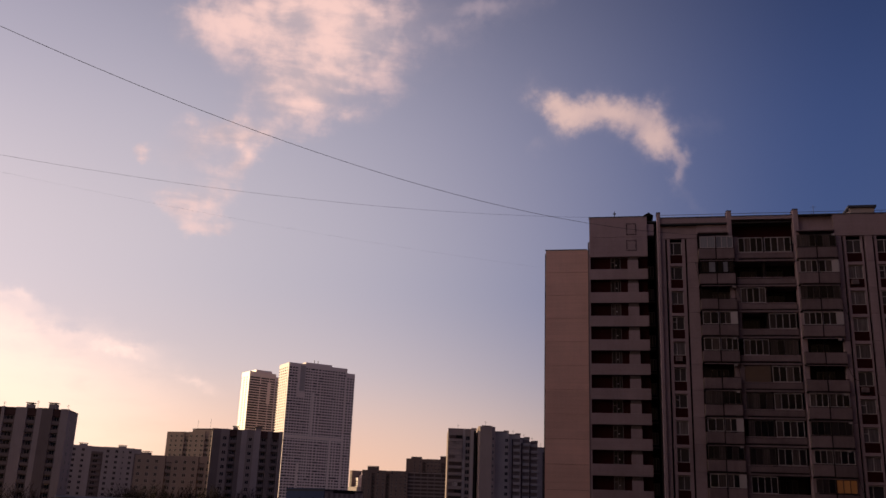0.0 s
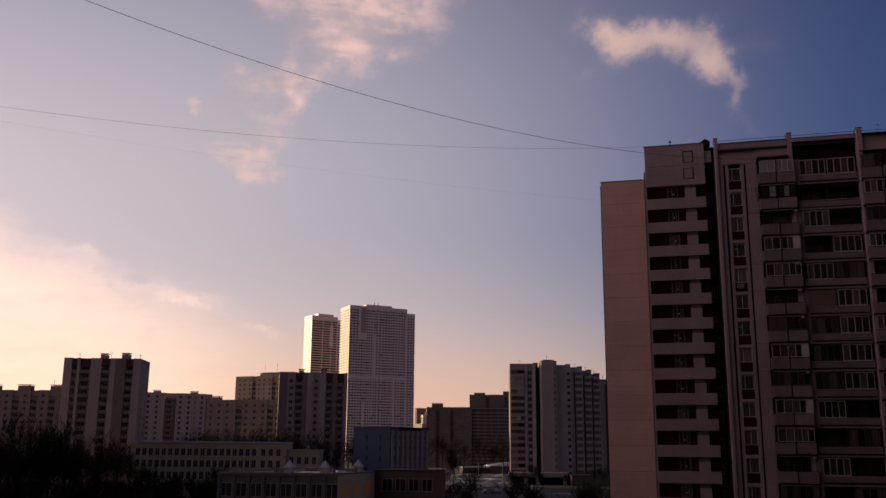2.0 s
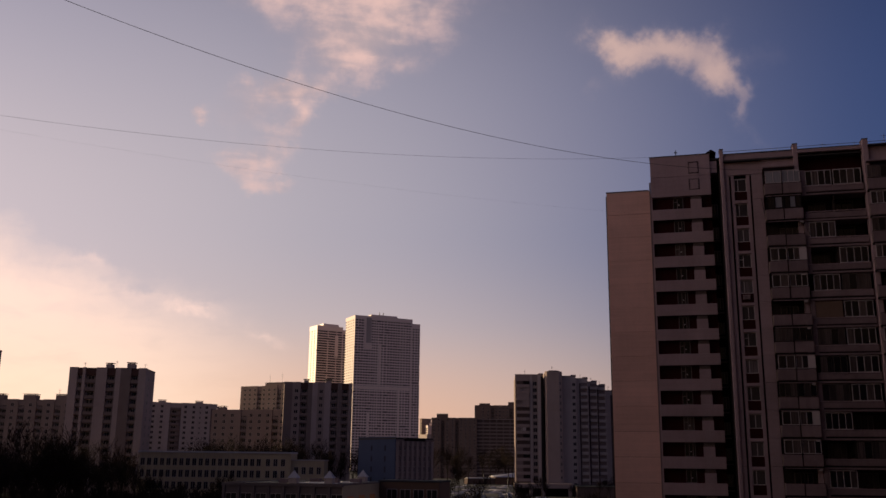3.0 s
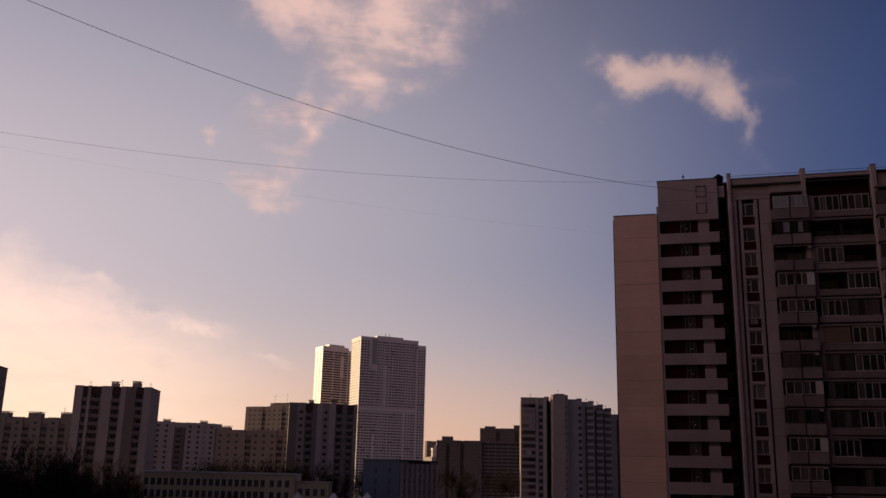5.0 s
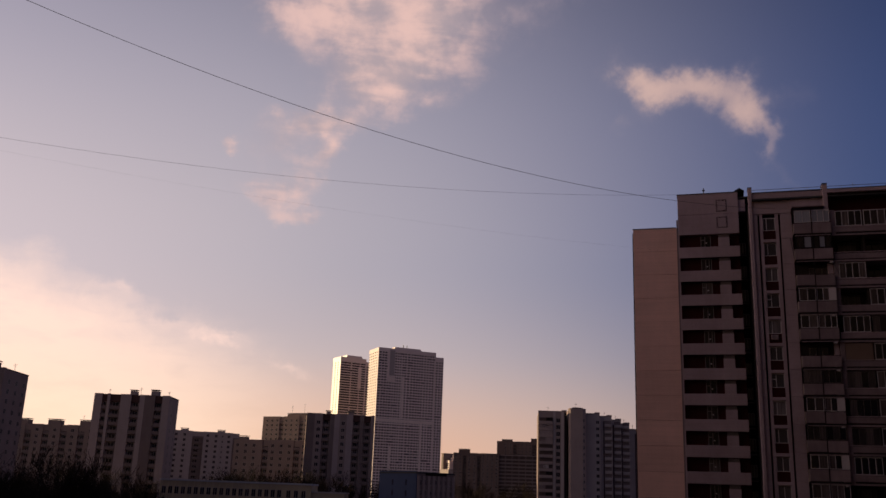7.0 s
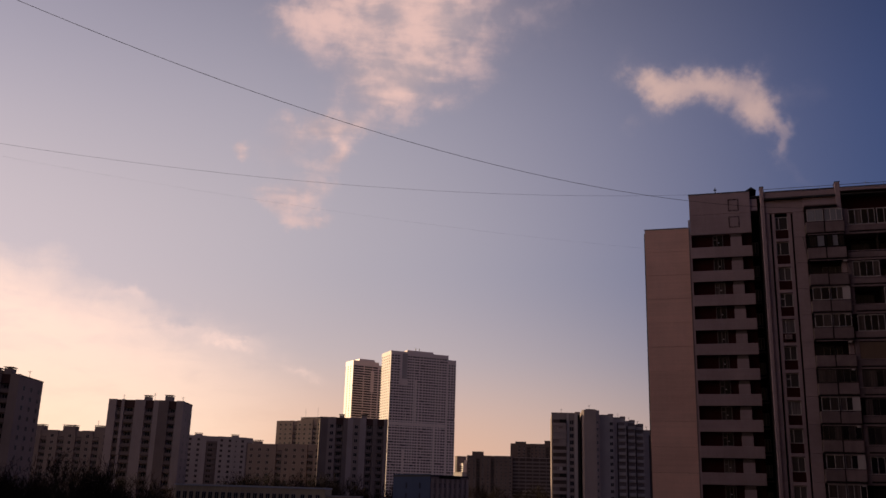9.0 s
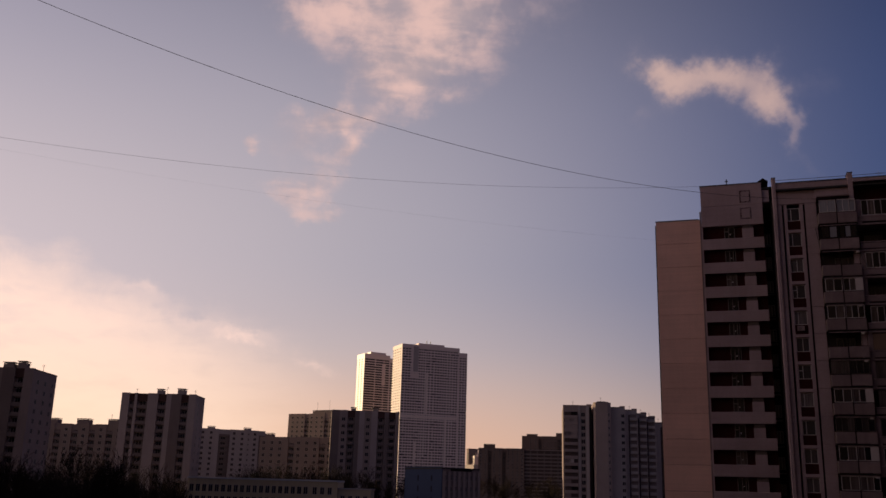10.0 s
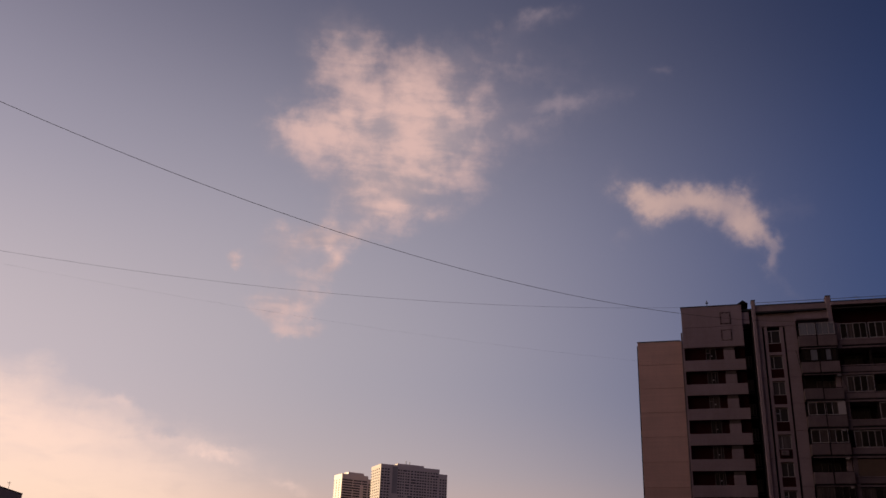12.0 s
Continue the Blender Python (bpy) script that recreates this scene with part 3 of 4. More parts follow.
        # sides coloured darker than the parapets to cancel the sky glow they catch
        side = boxed("side", (0, 0.07, -0.9, 0.6, 0, 1.2), GREY_DARK)
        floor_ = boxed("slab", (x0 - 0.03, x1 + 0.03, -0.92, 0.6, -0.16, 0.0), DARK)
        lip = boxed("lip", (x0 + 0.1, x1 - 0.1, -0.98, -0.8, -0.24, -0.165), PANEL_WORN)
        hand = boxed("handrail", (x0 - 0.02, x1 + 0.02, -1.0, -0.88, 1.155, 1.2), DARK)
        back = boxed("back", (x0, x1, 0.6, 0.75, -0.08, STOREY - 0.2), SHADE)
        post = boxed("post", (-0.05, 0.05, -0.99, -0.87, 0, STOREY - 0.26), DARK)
        bracket = slabbed("bracket", (0, 0.34, -0.95, -0.5, 0, 0.2), WHITE, 0.02)
        # door frames coloured dark to sink into the balcony's shade
        door = window_set("balcony door", 1.9, 1.9, [((0.35, 0.7), 0)], DARK_FRAME)
        for k in range(ROWS):
            z = 44.75 - STOREY * k
            look_ = plan[k % len(plan)]
            part("slab", floor_, b, (0, 0, z))
            part("lip", lip, b, (0, 0, z))
            part("handrail", hand, b, (0, 0, z))
            part("parapet", left, b, (0, rng.uniform(-0.03, 0.02), z + rng.uniform(-0.03, 0.03)))
            part("parapet", right, b, (0, rng.uniform(-0.03, 0.02), z + rng.uniform(-0.03, 0.03)))
            part("side", side, b, (x0, 0, z))
            part("side", side, b, (x1 - 0.07, 0, z))
            part("wall", back, b, (0, 0, z))
            part("post", post, b, (mid, 0, z))
            if rng.random() < 0.6:
                part("bracket", bracket, b, (x1 - rng.uniform(0.35, 0.8), 0, z + STOREY - 0.42))
            if look_ in "wdclp":
                a = x0 + (0.15 if look_ != "d" else 0.05)
                c = x1 - (0.7 if look_ == "w" and k % 2 else 0.1)
                glazing(a, mid - 0.05, z + 1.22, z + 2.56, -0.92, "d" if look_ == "l" else look_)
                glazing(mid + 0.05, c, z + 1.22, z + 2.56, -0.92, look_)
                if c < x1 - 0.5:
                    part("panel", boxed("blank", (c, x1, -0.93, -0.86, 1.22, 2.56), WHITE), b, (0, 0, z))
            else:
                windows(b, door, x0 + 0.9 + rng.uniform(-0.3, 0.6), 0.52, z + 0.3, 0)

    balconies(11.95, 15.86, "cpowwodwdwwodowo")
    balconies(22.7, 27.0, "dwdwoowdwlodwooo")

    def loggias(x0, x1, plan):
        mid = (x0 + x1) / 2
        floor_ = boxed("slab", (x0, x1, -0.12, 2.6, -0.3, -0.12), PANEL_WORN)
        par = slabbed("parapet", (x0 + 0.2, x1 - 0.15, -0.02, 0.08, 0.05, 0.62), PANEL_WORN, 0.02)
        low = slabbed("lower parapet", (x0 + 0.2, x1 - 0.15, 0.05, 0.12, -0.1, 0.04), DARK, 0.01)
        rail = boxed("rail", (x0 + 0.2, x1 - 0.15, -0.06, 0.1, 0.66, 0.72), PANEL)
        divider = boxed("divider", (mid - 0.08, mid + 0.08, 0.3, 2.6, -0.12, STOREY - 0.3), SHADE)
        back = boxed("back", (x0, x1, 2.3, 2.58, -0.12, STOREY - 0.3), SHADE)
        stub = slabbed("stub", (0, 0.5, 0.0, 0.9, -0.12, STOREY - 0.3), PANEL_WORN, 0.02)
        # dark frames again, so the loggia's shade is in their colour
        door = window_set("loggia door", 1.9, 2.0, [((0.35, 0.7), 0)], DARK_FRAME)
        for k in range(ROWS):
            z = 44.95 - STOREY * k
            a, c = plan[2 * k % len(plan)], plan[(2 * k + 1) % len(plan)]
            part("slab", floor_, b, (0, 0, z))
            part("parapet", par, b, (0, 0, z + rng.uniform(-0.04, 0.04)))
            part("parapet", low, b, (0, 0, z))
            part("rail", rail, b, (0, 0, z + rng.uniform(-0.02, 0.02)))
            part("divider", divider, b, (0, 0, z))
            part("wall", back, b, (0, 0, z))
            if k % 3 != 1:
                part("stub", stub, b, (x0 + 0.02, 0, z))
            for look_, u0, u1 in ((a, x0 + 0.55, mid - 0.1), (c, mid + 0.1, x1 - 0.35)):
                if look_ in "wd":
                    glazing(u0, u1, z + 0.74, z + 2.4, 0.0, look_)
                elif look_ == "b":
                    part("boarding", slabbed("boarding", (u0, u1, 0.0, 0.06, 0.74, 2.4), BOARD, 0.01), b, (0, 0, z))
                else:
                    windows(b, door, u0 + 0.3, 2.2, z + 0.2, 0)

    loggias(15.9, 22.6, "wwoowoowwdbwdwdwdwwoodwoodwoodwo")
    # loose cables strung between the balconies
    for x0, z0, x1, z1, drop in ((27.1, 33.6, 28.3, 32.2, 0.7), (27.3, 22.4, 28.6, 18.6, 1.2), (26.9, 41.0, 27.8, 38.6, 0.5), (15.9, 41.9, 16.8, 40.2, 0.5), (11.6, 44.6, 12.2, 41.0, 0.4)):
        pts = [(x0 + (x1 - x0) * i / 8, -0.35 if 0 < i < 8 else -0.02, z0 + (z1 - z0) * i / 8 - 4 * drop * i / 8 * (1 - i / 8)) for i in range(9)]
        part("cable", Shape().tube(pts, 0.03).mesh("loose cable", WIRE), b)
    # roof rail and chimney hut
    rails = Shape()
    for x0, x1 in ((7.8, 15.3), (15.9, 22.6), (23.3, 34.4)):
        rails.bar((x0, 0.25, 50.2), (x1, 0.25, 50.2), 0.025)
        k = x0
        while k < x1:
            rails.bar((k, 0.25, 49.8), (k, 0.25, 50.2), 0.02)
            k += 1.5
    part("rail", rails.mesh("roof rail", RAIL), b, label="thin roof railing")
    # pale colour stands in for sunlight on the hut's front
    hut = part("roof_hut", Shape().slab(29.15, 31.8, 1.0, 3.5, 49.6, 50.75, 0.03).mesh("roof hut", WHITE_BLOCK), b)
    part("hut_roof", boxed("hut cover", (28.95, 32.0, 0.8, 3.7, 50.76, 51.0), METAL), hut)
    for x, h in ((12.2, 0.5), (25.6, 1.4), (19.0, 0.9)):
        part("antenna", Shape().bar((x, 3, 49.6), (x, 3, 50.4 + h), 0.025).bar((x - 0.35, 3, 50.2 + h), (x + 0.35, 3, 50.2 + h), 0.015).mesh("antenna", RAIL), b)
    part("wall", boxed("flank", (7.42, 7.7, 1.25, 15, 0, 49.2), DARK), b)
    part("roof", boxed("front roof", (7.8, 46, 0.72, 15, 49.2, 49.36), ROOF), b)
    # this half set forward, each bay scaled and shifted to fit the camera's view
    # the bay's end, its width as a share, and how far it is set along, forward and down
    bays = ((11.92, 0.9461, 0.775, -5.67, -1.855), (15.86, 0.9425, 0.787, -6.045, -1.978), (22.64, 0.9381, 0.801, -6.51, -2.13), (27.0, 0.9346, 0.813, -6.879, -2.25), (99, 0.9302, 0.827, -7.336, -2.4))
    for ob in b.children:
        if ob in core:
            # stair core widened to fit its width as the camera sees it
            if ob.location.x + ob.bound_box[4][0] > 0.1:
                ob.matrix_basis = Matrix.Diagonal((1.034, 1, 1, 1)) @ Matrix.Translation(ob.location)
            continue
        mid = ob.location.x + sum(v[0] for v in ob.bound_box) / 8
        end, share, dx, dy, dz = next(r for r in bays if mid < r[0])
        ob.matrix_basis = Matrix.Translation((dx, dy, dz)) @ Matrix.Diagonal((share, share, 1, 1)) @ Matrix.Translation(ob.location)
    return b


near_tower()

# ---- overhead cables ----


def cable(a, b, sag, r, label):
    a, b = Vector(a), Vector(b)
    pts = [a.lerp(b, i / 60) - Vector((0, 0, 4 * sag * (i / 60) * (1 - i / 60))) for i in range(61)]
    s = Shape().tube(pts, r)
    tagged(new("cable", s.mesh("cable", WIRE)), label, "cable", "overhead cables")


ux, uy = math.cos(radians(-11.5)), math.sin(radians(-11.5))
cable((-61.1, 22.2, 52.6), (17.779 + 16 * ux - 1.1, 103.687 + 16 * uy - 5.6, 45.75), 8.5, 0.018, "black overhead cable sagging to the panel tower")
cable((-112.8, 41.0, 52.5), (17.779 + 4.0 * ux, 103.687 + 4.0 * uy, 50.0), 7.12, 0.011, "thin overhead cable sagging to the tower roof")
cable((-112.8, 41.0, 50.9), (17.779 - 2.0 * ux, 103.687 - 2.0 * uy + 0.6, 43.6), 3.54, 0.0032, "very thin overhead cable to the blank end wall")

# ---- houses further off ----


def far_window(w, h, frame_mat=WHITE_BLOCK, pane_mat=GLASS_FAR):
    t = 0.09
    s = lattice(Shape(), [0, t, w * 0.45, w * 0.45 + t, w - t, w], [0, t, h - t, h], -0.05, 0.02, lambda i, k: i % 2 == 0 or k != 1)
    return s.mesh("far window", frame_mat), boxed("far pane", (t * 0.5, w - t * 0.5, -0.02, 0.015, t * 0.5, h - t * 0.5), pane_mat)


def put_window(meshes, b, at, turn=0.0):
    w = part("window", meshes[0], b, at)
    w.rotation_euler = (0, 0, radians(turn))
    part("pane", meshes[1], w)
    return w


def roof_bits(b, spots, z, mt):
    for x, y, w, d, h in spots:
        hut = part("vent_hut", boxed("vent hut", (x, x + w, y, y + d, z, z + h), mt), b)
        part("cover", boxed("cover", (x - 0.25, x + w + 0.25, y - 0.25, y + d + 0.25, z + h + 0.35, z + h + 0.5), METAL), hut)
        for px in (x + 0.1, x + w - 0.3):
            part("post", boxed("hut post", (px, px + 0.2, y + 0.1, y + 0.3, z + h, z + h + 0.35), METAL), hut)


def mast(b, x, y, z, h):
    s = Shape().bar((x, y, z), (x, y, z + h), 0.06)
    s.bar((x - 0.6, y, z + h * 0.85), (x + 0.6, y, z + h * 0.85), 0.035).bar((x - 0.4, y, z + h * 0.7), (x + 0.4, y, z + h * 0.7), 0.035)
    part("antenna", s.mesh("antenna", METAL), b)


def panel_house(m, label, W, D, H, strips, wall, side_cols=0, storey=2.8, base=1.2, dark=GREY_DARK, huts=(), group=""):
    """A panel house. strips: x0, x1 and what they hold: wall, win (windows), log (loggias with parapets), grey (darker wall)."""
    b = thing("apartment_building", m, label, "building", group)
    n = int((H - base - 0.6) / storey)
    part("wall", boxed("body", (0, W, 1.3, D, 0, H - 0.3), wall), b)
    part("roof", boxed("roof", (-0.1, W + 0.1, 1.2, D + 0.1, H - 0.296, H), ROOF), b)
    wn = far_window(1.5, 1.5)
    for x0, x1, what in strips:
        w = x1 - x0
        if what == "log":
            # dark back wall: the loggia's shade is put into its colour
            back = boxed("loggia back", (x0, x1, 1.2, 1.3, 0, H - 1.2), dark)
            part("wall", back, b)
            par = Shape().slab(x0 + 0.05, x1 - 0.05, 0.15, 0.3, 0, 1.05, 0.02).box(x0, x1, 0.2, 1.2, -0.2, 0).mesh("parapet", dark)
            win = far_window(min(2.6, w * 0.6), 1.9)
            for k in range(n):
                z = base + storey * k
                part("balcony", par, b, (0, 0, z))
                put_window(win, b, (x0 + w * 0.2, 1.19, z + 0.5))
            part("parapet", boxed("head", (x0, x1, 0.3, 1.3, H - 2.6, H), MAROON_OLD if wall in (PALE_GREY, GREY_BLOCK) else wall), b)
            continue
        sh = Shape().ribbed(x0, x1, 0, 1.3, 0, H + 0.15, [base + storey * k for k in range(n + 1)])
        part("wall", sh.mesh("wall strip", dark if what == "grey" else PALE_GREY if what == "pale" else wall), b)
        if what == "win":
            cnt = max(1, int(w / 3.2))
            for k in range(n):
                for i in range(cnt):
                    put_window(wn, b, (x0 + w * (i + 0.5) / cnt - 0.75, -0.01, base + storey * k + 0.85))
        elif what == "small":
            sw = far_window(0.8, 1.1)
            for k in range(n):
                put_window(sw, b, (x0 + w / 2 - 0.4, -0.01, base + storey * k + 0.9))
    if side_cols:
        me = far_window(1.5, 1.5)
        for k in range(n):
            for i in range(side_cols):
                put_window(me, b, (W + 0.01, 1.3 + (D - 1.3) * (i + 0.5) / side_cols - 0.75, base + storey * k + 0.85), 90)
    roof_bits(b, huts, H, wall)
    return b


series = [(0, 2.8, "wall"), (2.8, 4.6, "log"), (4.6, 5.6, "wall"), (5.6, 9.3, "log"), (9.3, 13.0, "wall"), (13.0, 16.0, "log"),
          (16.0, 17.8, "wall"), (17.8, 21.4, "grey"), (21.4, 24.0, "log"), (24.0, 26.6, "wall")]
b = panel_house(pose(-151.4, 314.3, 0, 0, 0, 7.3), "grey sixteen-storey panel house with dark loggia stripes", 26.6, 13.0, 45.5, series, PALE_GREY, 2, huts=((11.6, 3, 2.2, 3, 1.6), (19.0, 3, 2.6, 3, 1.9)))
mast(b, 4.0, 4, 45.5, 2.2), mast(b, 14.8, 5, 45.5, 3.2), mast(b, 25.2, 4, 45.5, 2.0)
b = panel_house(pose(-173.1, 244.2, 0, 0, 0, 7.3), "dark grey panel house with loggias and rooftop vents", 26.6, 17.0, 45.5, series, GREY_BLOCK, 3, huts=((16.4, 3, 3.0, 3, 1.6), (20.6, 3, 2.2, 3, 2.0)))
mast(b, 23.6, 4, 45.5, 2.0), mast(b, 26.0, 8, 45.5, 2.2)
b = panel_house(pose(-87.8, 371.8, 0, 0, 0, 14.0), "grey panel house standing before the white towers", 27.9, 14.0, 45.5,
                [(0, 3.3, "grey"), (3.3, 6.6, "win"), (6.6, 9.6, "log"), (9.6, 11.4, "grey"), (11.4, 13.6, "pale"), (13.6, 16.4, "win"), (16.4, 19.0, "pale"), (19.0, 21.8, "log"), (21.8, 23.6, "grey"), (23.6, 26.4, "log"), (26.4, 27.9, "wall")],
                GREY_BLOCK, 2, huts=((8, 3, 2, 3, 1.2), (17, 3, 2.4, 3, 1.3)))
b = panel_house(pose(-262, 388.0, 0, 0, 0, 1.5), "long dark panel house with rooftop vents", 96.0, 13.0, 38.7,
                [(i * 8.0, i * 8.0 + 5.0, "win") for i in range(12)] + [(i * 8.0 + 5.0, i * 8.0 + 8.0, "log") for i in range(12)],
                BROWN, 0, huts=tuple((10 + 14.5 * i, 3, 5.5, 4, 2.2) for i in range(6)))
mast(b, 69.0, 4, 38.7, 5.0)
b = panel_house(pose(-189.7, 490.6, 0, 0, 0, 27.0), "pale panel house with rows of small windows", 36.5, 13.0, 44.0,
                [(0, 9.0, "win"), (9.0, 11.0, "wall"), (11.0, 17.0, "log"), (17.0, 26.0, "win"), (26.0, 28.5, "small"), (28.5, 33.0, "win"), (33.0, 36.5, "log")],
                WHITE_BLOCK, 0, huts=((5.0, 3, 4.0, 3, 1.2), (25.0, 3, 4.0, 3, 1.2)))
b = panel_house(pose(-130.0, 412.0, 0, 0, 0, -8.0), "yellowish panel house between grey ones", 42.0, 13.0, 36.0,
                [(0, 12, "win"), (12, 14, "wall"), (14, 17, "log"), (17, 29, "win"), (29, 32, "log"), (32, 42, "win")], BROWN, 0,
                huts=((1.0, 3, 3.6, 3, 1.5),))
b = panel_house(pose(-161.5, 567.0, 0, 0, 0, -20.0), "brown panel house rising behind the yellowish one", 46.0, 14.0, 58.4,
                [(0, 1.5, "wall"), (1.5, 12.5, "win"), (12.5, 15.5, "log"), (15.5, 27, "win"), (27, 30, "log"), (30, 46, "win")], BROWN, 0, huts=((16, 3, 24, 6, 1.9),))
mast(b, 18, 5, 60, 6), mast(b, 27, 5, 60, 7)
# off to the side: the house that carries the far ends of the cables
b = thing("apartment_building", pose(-61.1, 22.2, 0, 0, 0, 160.0), "plain panel house carrying the cable ends", "building")
part("wall", boxed("side house", (-1, 56, -14, 0.5, 0, 50.0), GREY_DARK), b)
part("roof", boxed("side roof", (-1.2, 56.2, -14.2, 0.7, 50.0, 50.3), ROOF), b)
part("bracket", Shape().bar((0, 0, 50.2), (0, 0, 52.5), 0.06).bar((55, 0, 50.2), (55, 0, 52.6), 0.06).mesh("bracket", METAL), b)
# the house at the camera's back, unseen and oversized to block sky light
b = thing("apartment_building", pose(0, -1.6, 0), "plain panel house wall behind the balcony, oversized to block sky light", "building")
part("wall", boxed("home wall", (-58, 120, -13, 0, 0, 84.0), DARK_WALL), b)
part("roof", boxed("home roof", (-58.2, 120.2, -13.2, 0.2, 84.0, 84.3), ROOF), b)

# plain unseen houses added to keep sky light and sun off the near tower
for name_, dims in (("yard", (96, 112, 0, 92, 0, 75.0)), ("west", (-192, -166, 120, 205, 0, 80.0)), ("court", (-80, -64, 47, 83, 0, 42.0))):
    b = thing("apartment_building", pose(0, 0, 0), "plain unseen house added to shade the near tower", "building")
    part("wall", boxed(name_ + " wall", dims, DARK_WALL), b)
    part("roof", boxed(name_ + " roof", (dims[0] - 0.2, dims[1] + 0.2, dims[2] - 0.2, dims[3] + 0.2, dims[5], dims[5] + 0.3), ROOF), b)


# ---- white towers ----


def white_tower(m, label, D, steps, notch, gaps, sill=1.9, storey=3.45, side=3.4):
    """gaps: the least and the most glass between two piers of a storey; side: the width of the piers on the flank."""
    b = thing("high_rise", m, label, "tower", "white towers")
    rng = random.Random(7)
    for x0, x1, h in steps:
        part("wall", boxed("tower core", (x0 + 0.5, x1 - 0.5, 0.6, D - 0.4, 0, h - 1), TOWER_GLASS), b, label="dark glazed storeys")
        n = int((h - 5) / storey)
        part("roof", boxed("tower roof", (x0, x1, 0, D, 1.0 + storey * n, h + 0.6), TOWER), b)
        s, mull = Shape(), Shape()
        piers, wx = [], x0
        while wx < x1 - 1.5:
            w = rng.choice((0.8, 1.1, 1.5))
            piers.append((wx, min(wx + w, x1)))
            wx += w + rng.uniform(*gaps)
        piers.append((x1 - 0.9, x1 - 0.02))
        for k in range(n):
            z = 1.0 + storey * k
            s.box(x0, x1, 0, D, z, z + sill)
            for a, c in piers:
                if rng.random() < 0.94:
                    mull.box(a, c, 0.02, 0.8, z + sill, z + storey)
            wy = 0.8
            while wy < D - 2:
                mull.box(x0 + 0.02, x0 + 0.8, wy, wy + side, z + sill, z + storey)
                wy += side + 3.2
        part("band", s.mesh("tower bands", TOWER), b, kind="stuff")
        part("pier", mull.mesh("tower piers", TOWER), b, kind="stuff")
    for x0, x1, z0, z1 in notch:
        part("panel", boxed("tower inset", (x0, x1, -0.25, 0.3, z0, z1), TOWER), b)
    return b


b = white_tower(pose(-180.7, 1129.1, 0, 0, 0, 29.0), "tall white residential tower with window bands", 35, [(0, 79, 191.7), (79, 90, 186.0)],
                [(13, 15.5, 150, 190), (13, 24, 150, 156), (33.5, 36.5, 105, 158), (0.5, 79, 100, 104), (60, 63, 40, 100), (20, 22, 20, 70)], (2.0, 3.2), 1.7)
# flat greyer panel: the recess and its shade are only painted
part("recess", boxed("recess", (15.5, 22.5, -0.1, 0.4, 158, 190), WHITE_BLOCK), b, label="grey panel painting a shaded recess below the roof")
part("plant_room", boxed("plant", (24, 60, 6, 25, 192, 195.5), TOWER), b)
part("antenna", Shape().bar((36, 8, 195), (36, 8, 199.5), 0.5).bar((41, 8, 195), (41, 8, 199), 0.5).mesh("masts", METAL), b)
b = white_tower(pose(-253.8, 1254.7, 0, 0, 0, 36.0), "white residential tower standing behind another", 25.5, [(0, 40, 197.0), (40, 72, 193.0)],
                [(28, 33, 155, 185)], (6.0, 16.0), 1.4, side=5.5)
part("plant_room", boxed("plant", (12, 36, 6, 22, 197.5, 201.5), TOWER), b)

# ---- stepped block before the right-hand tower ----


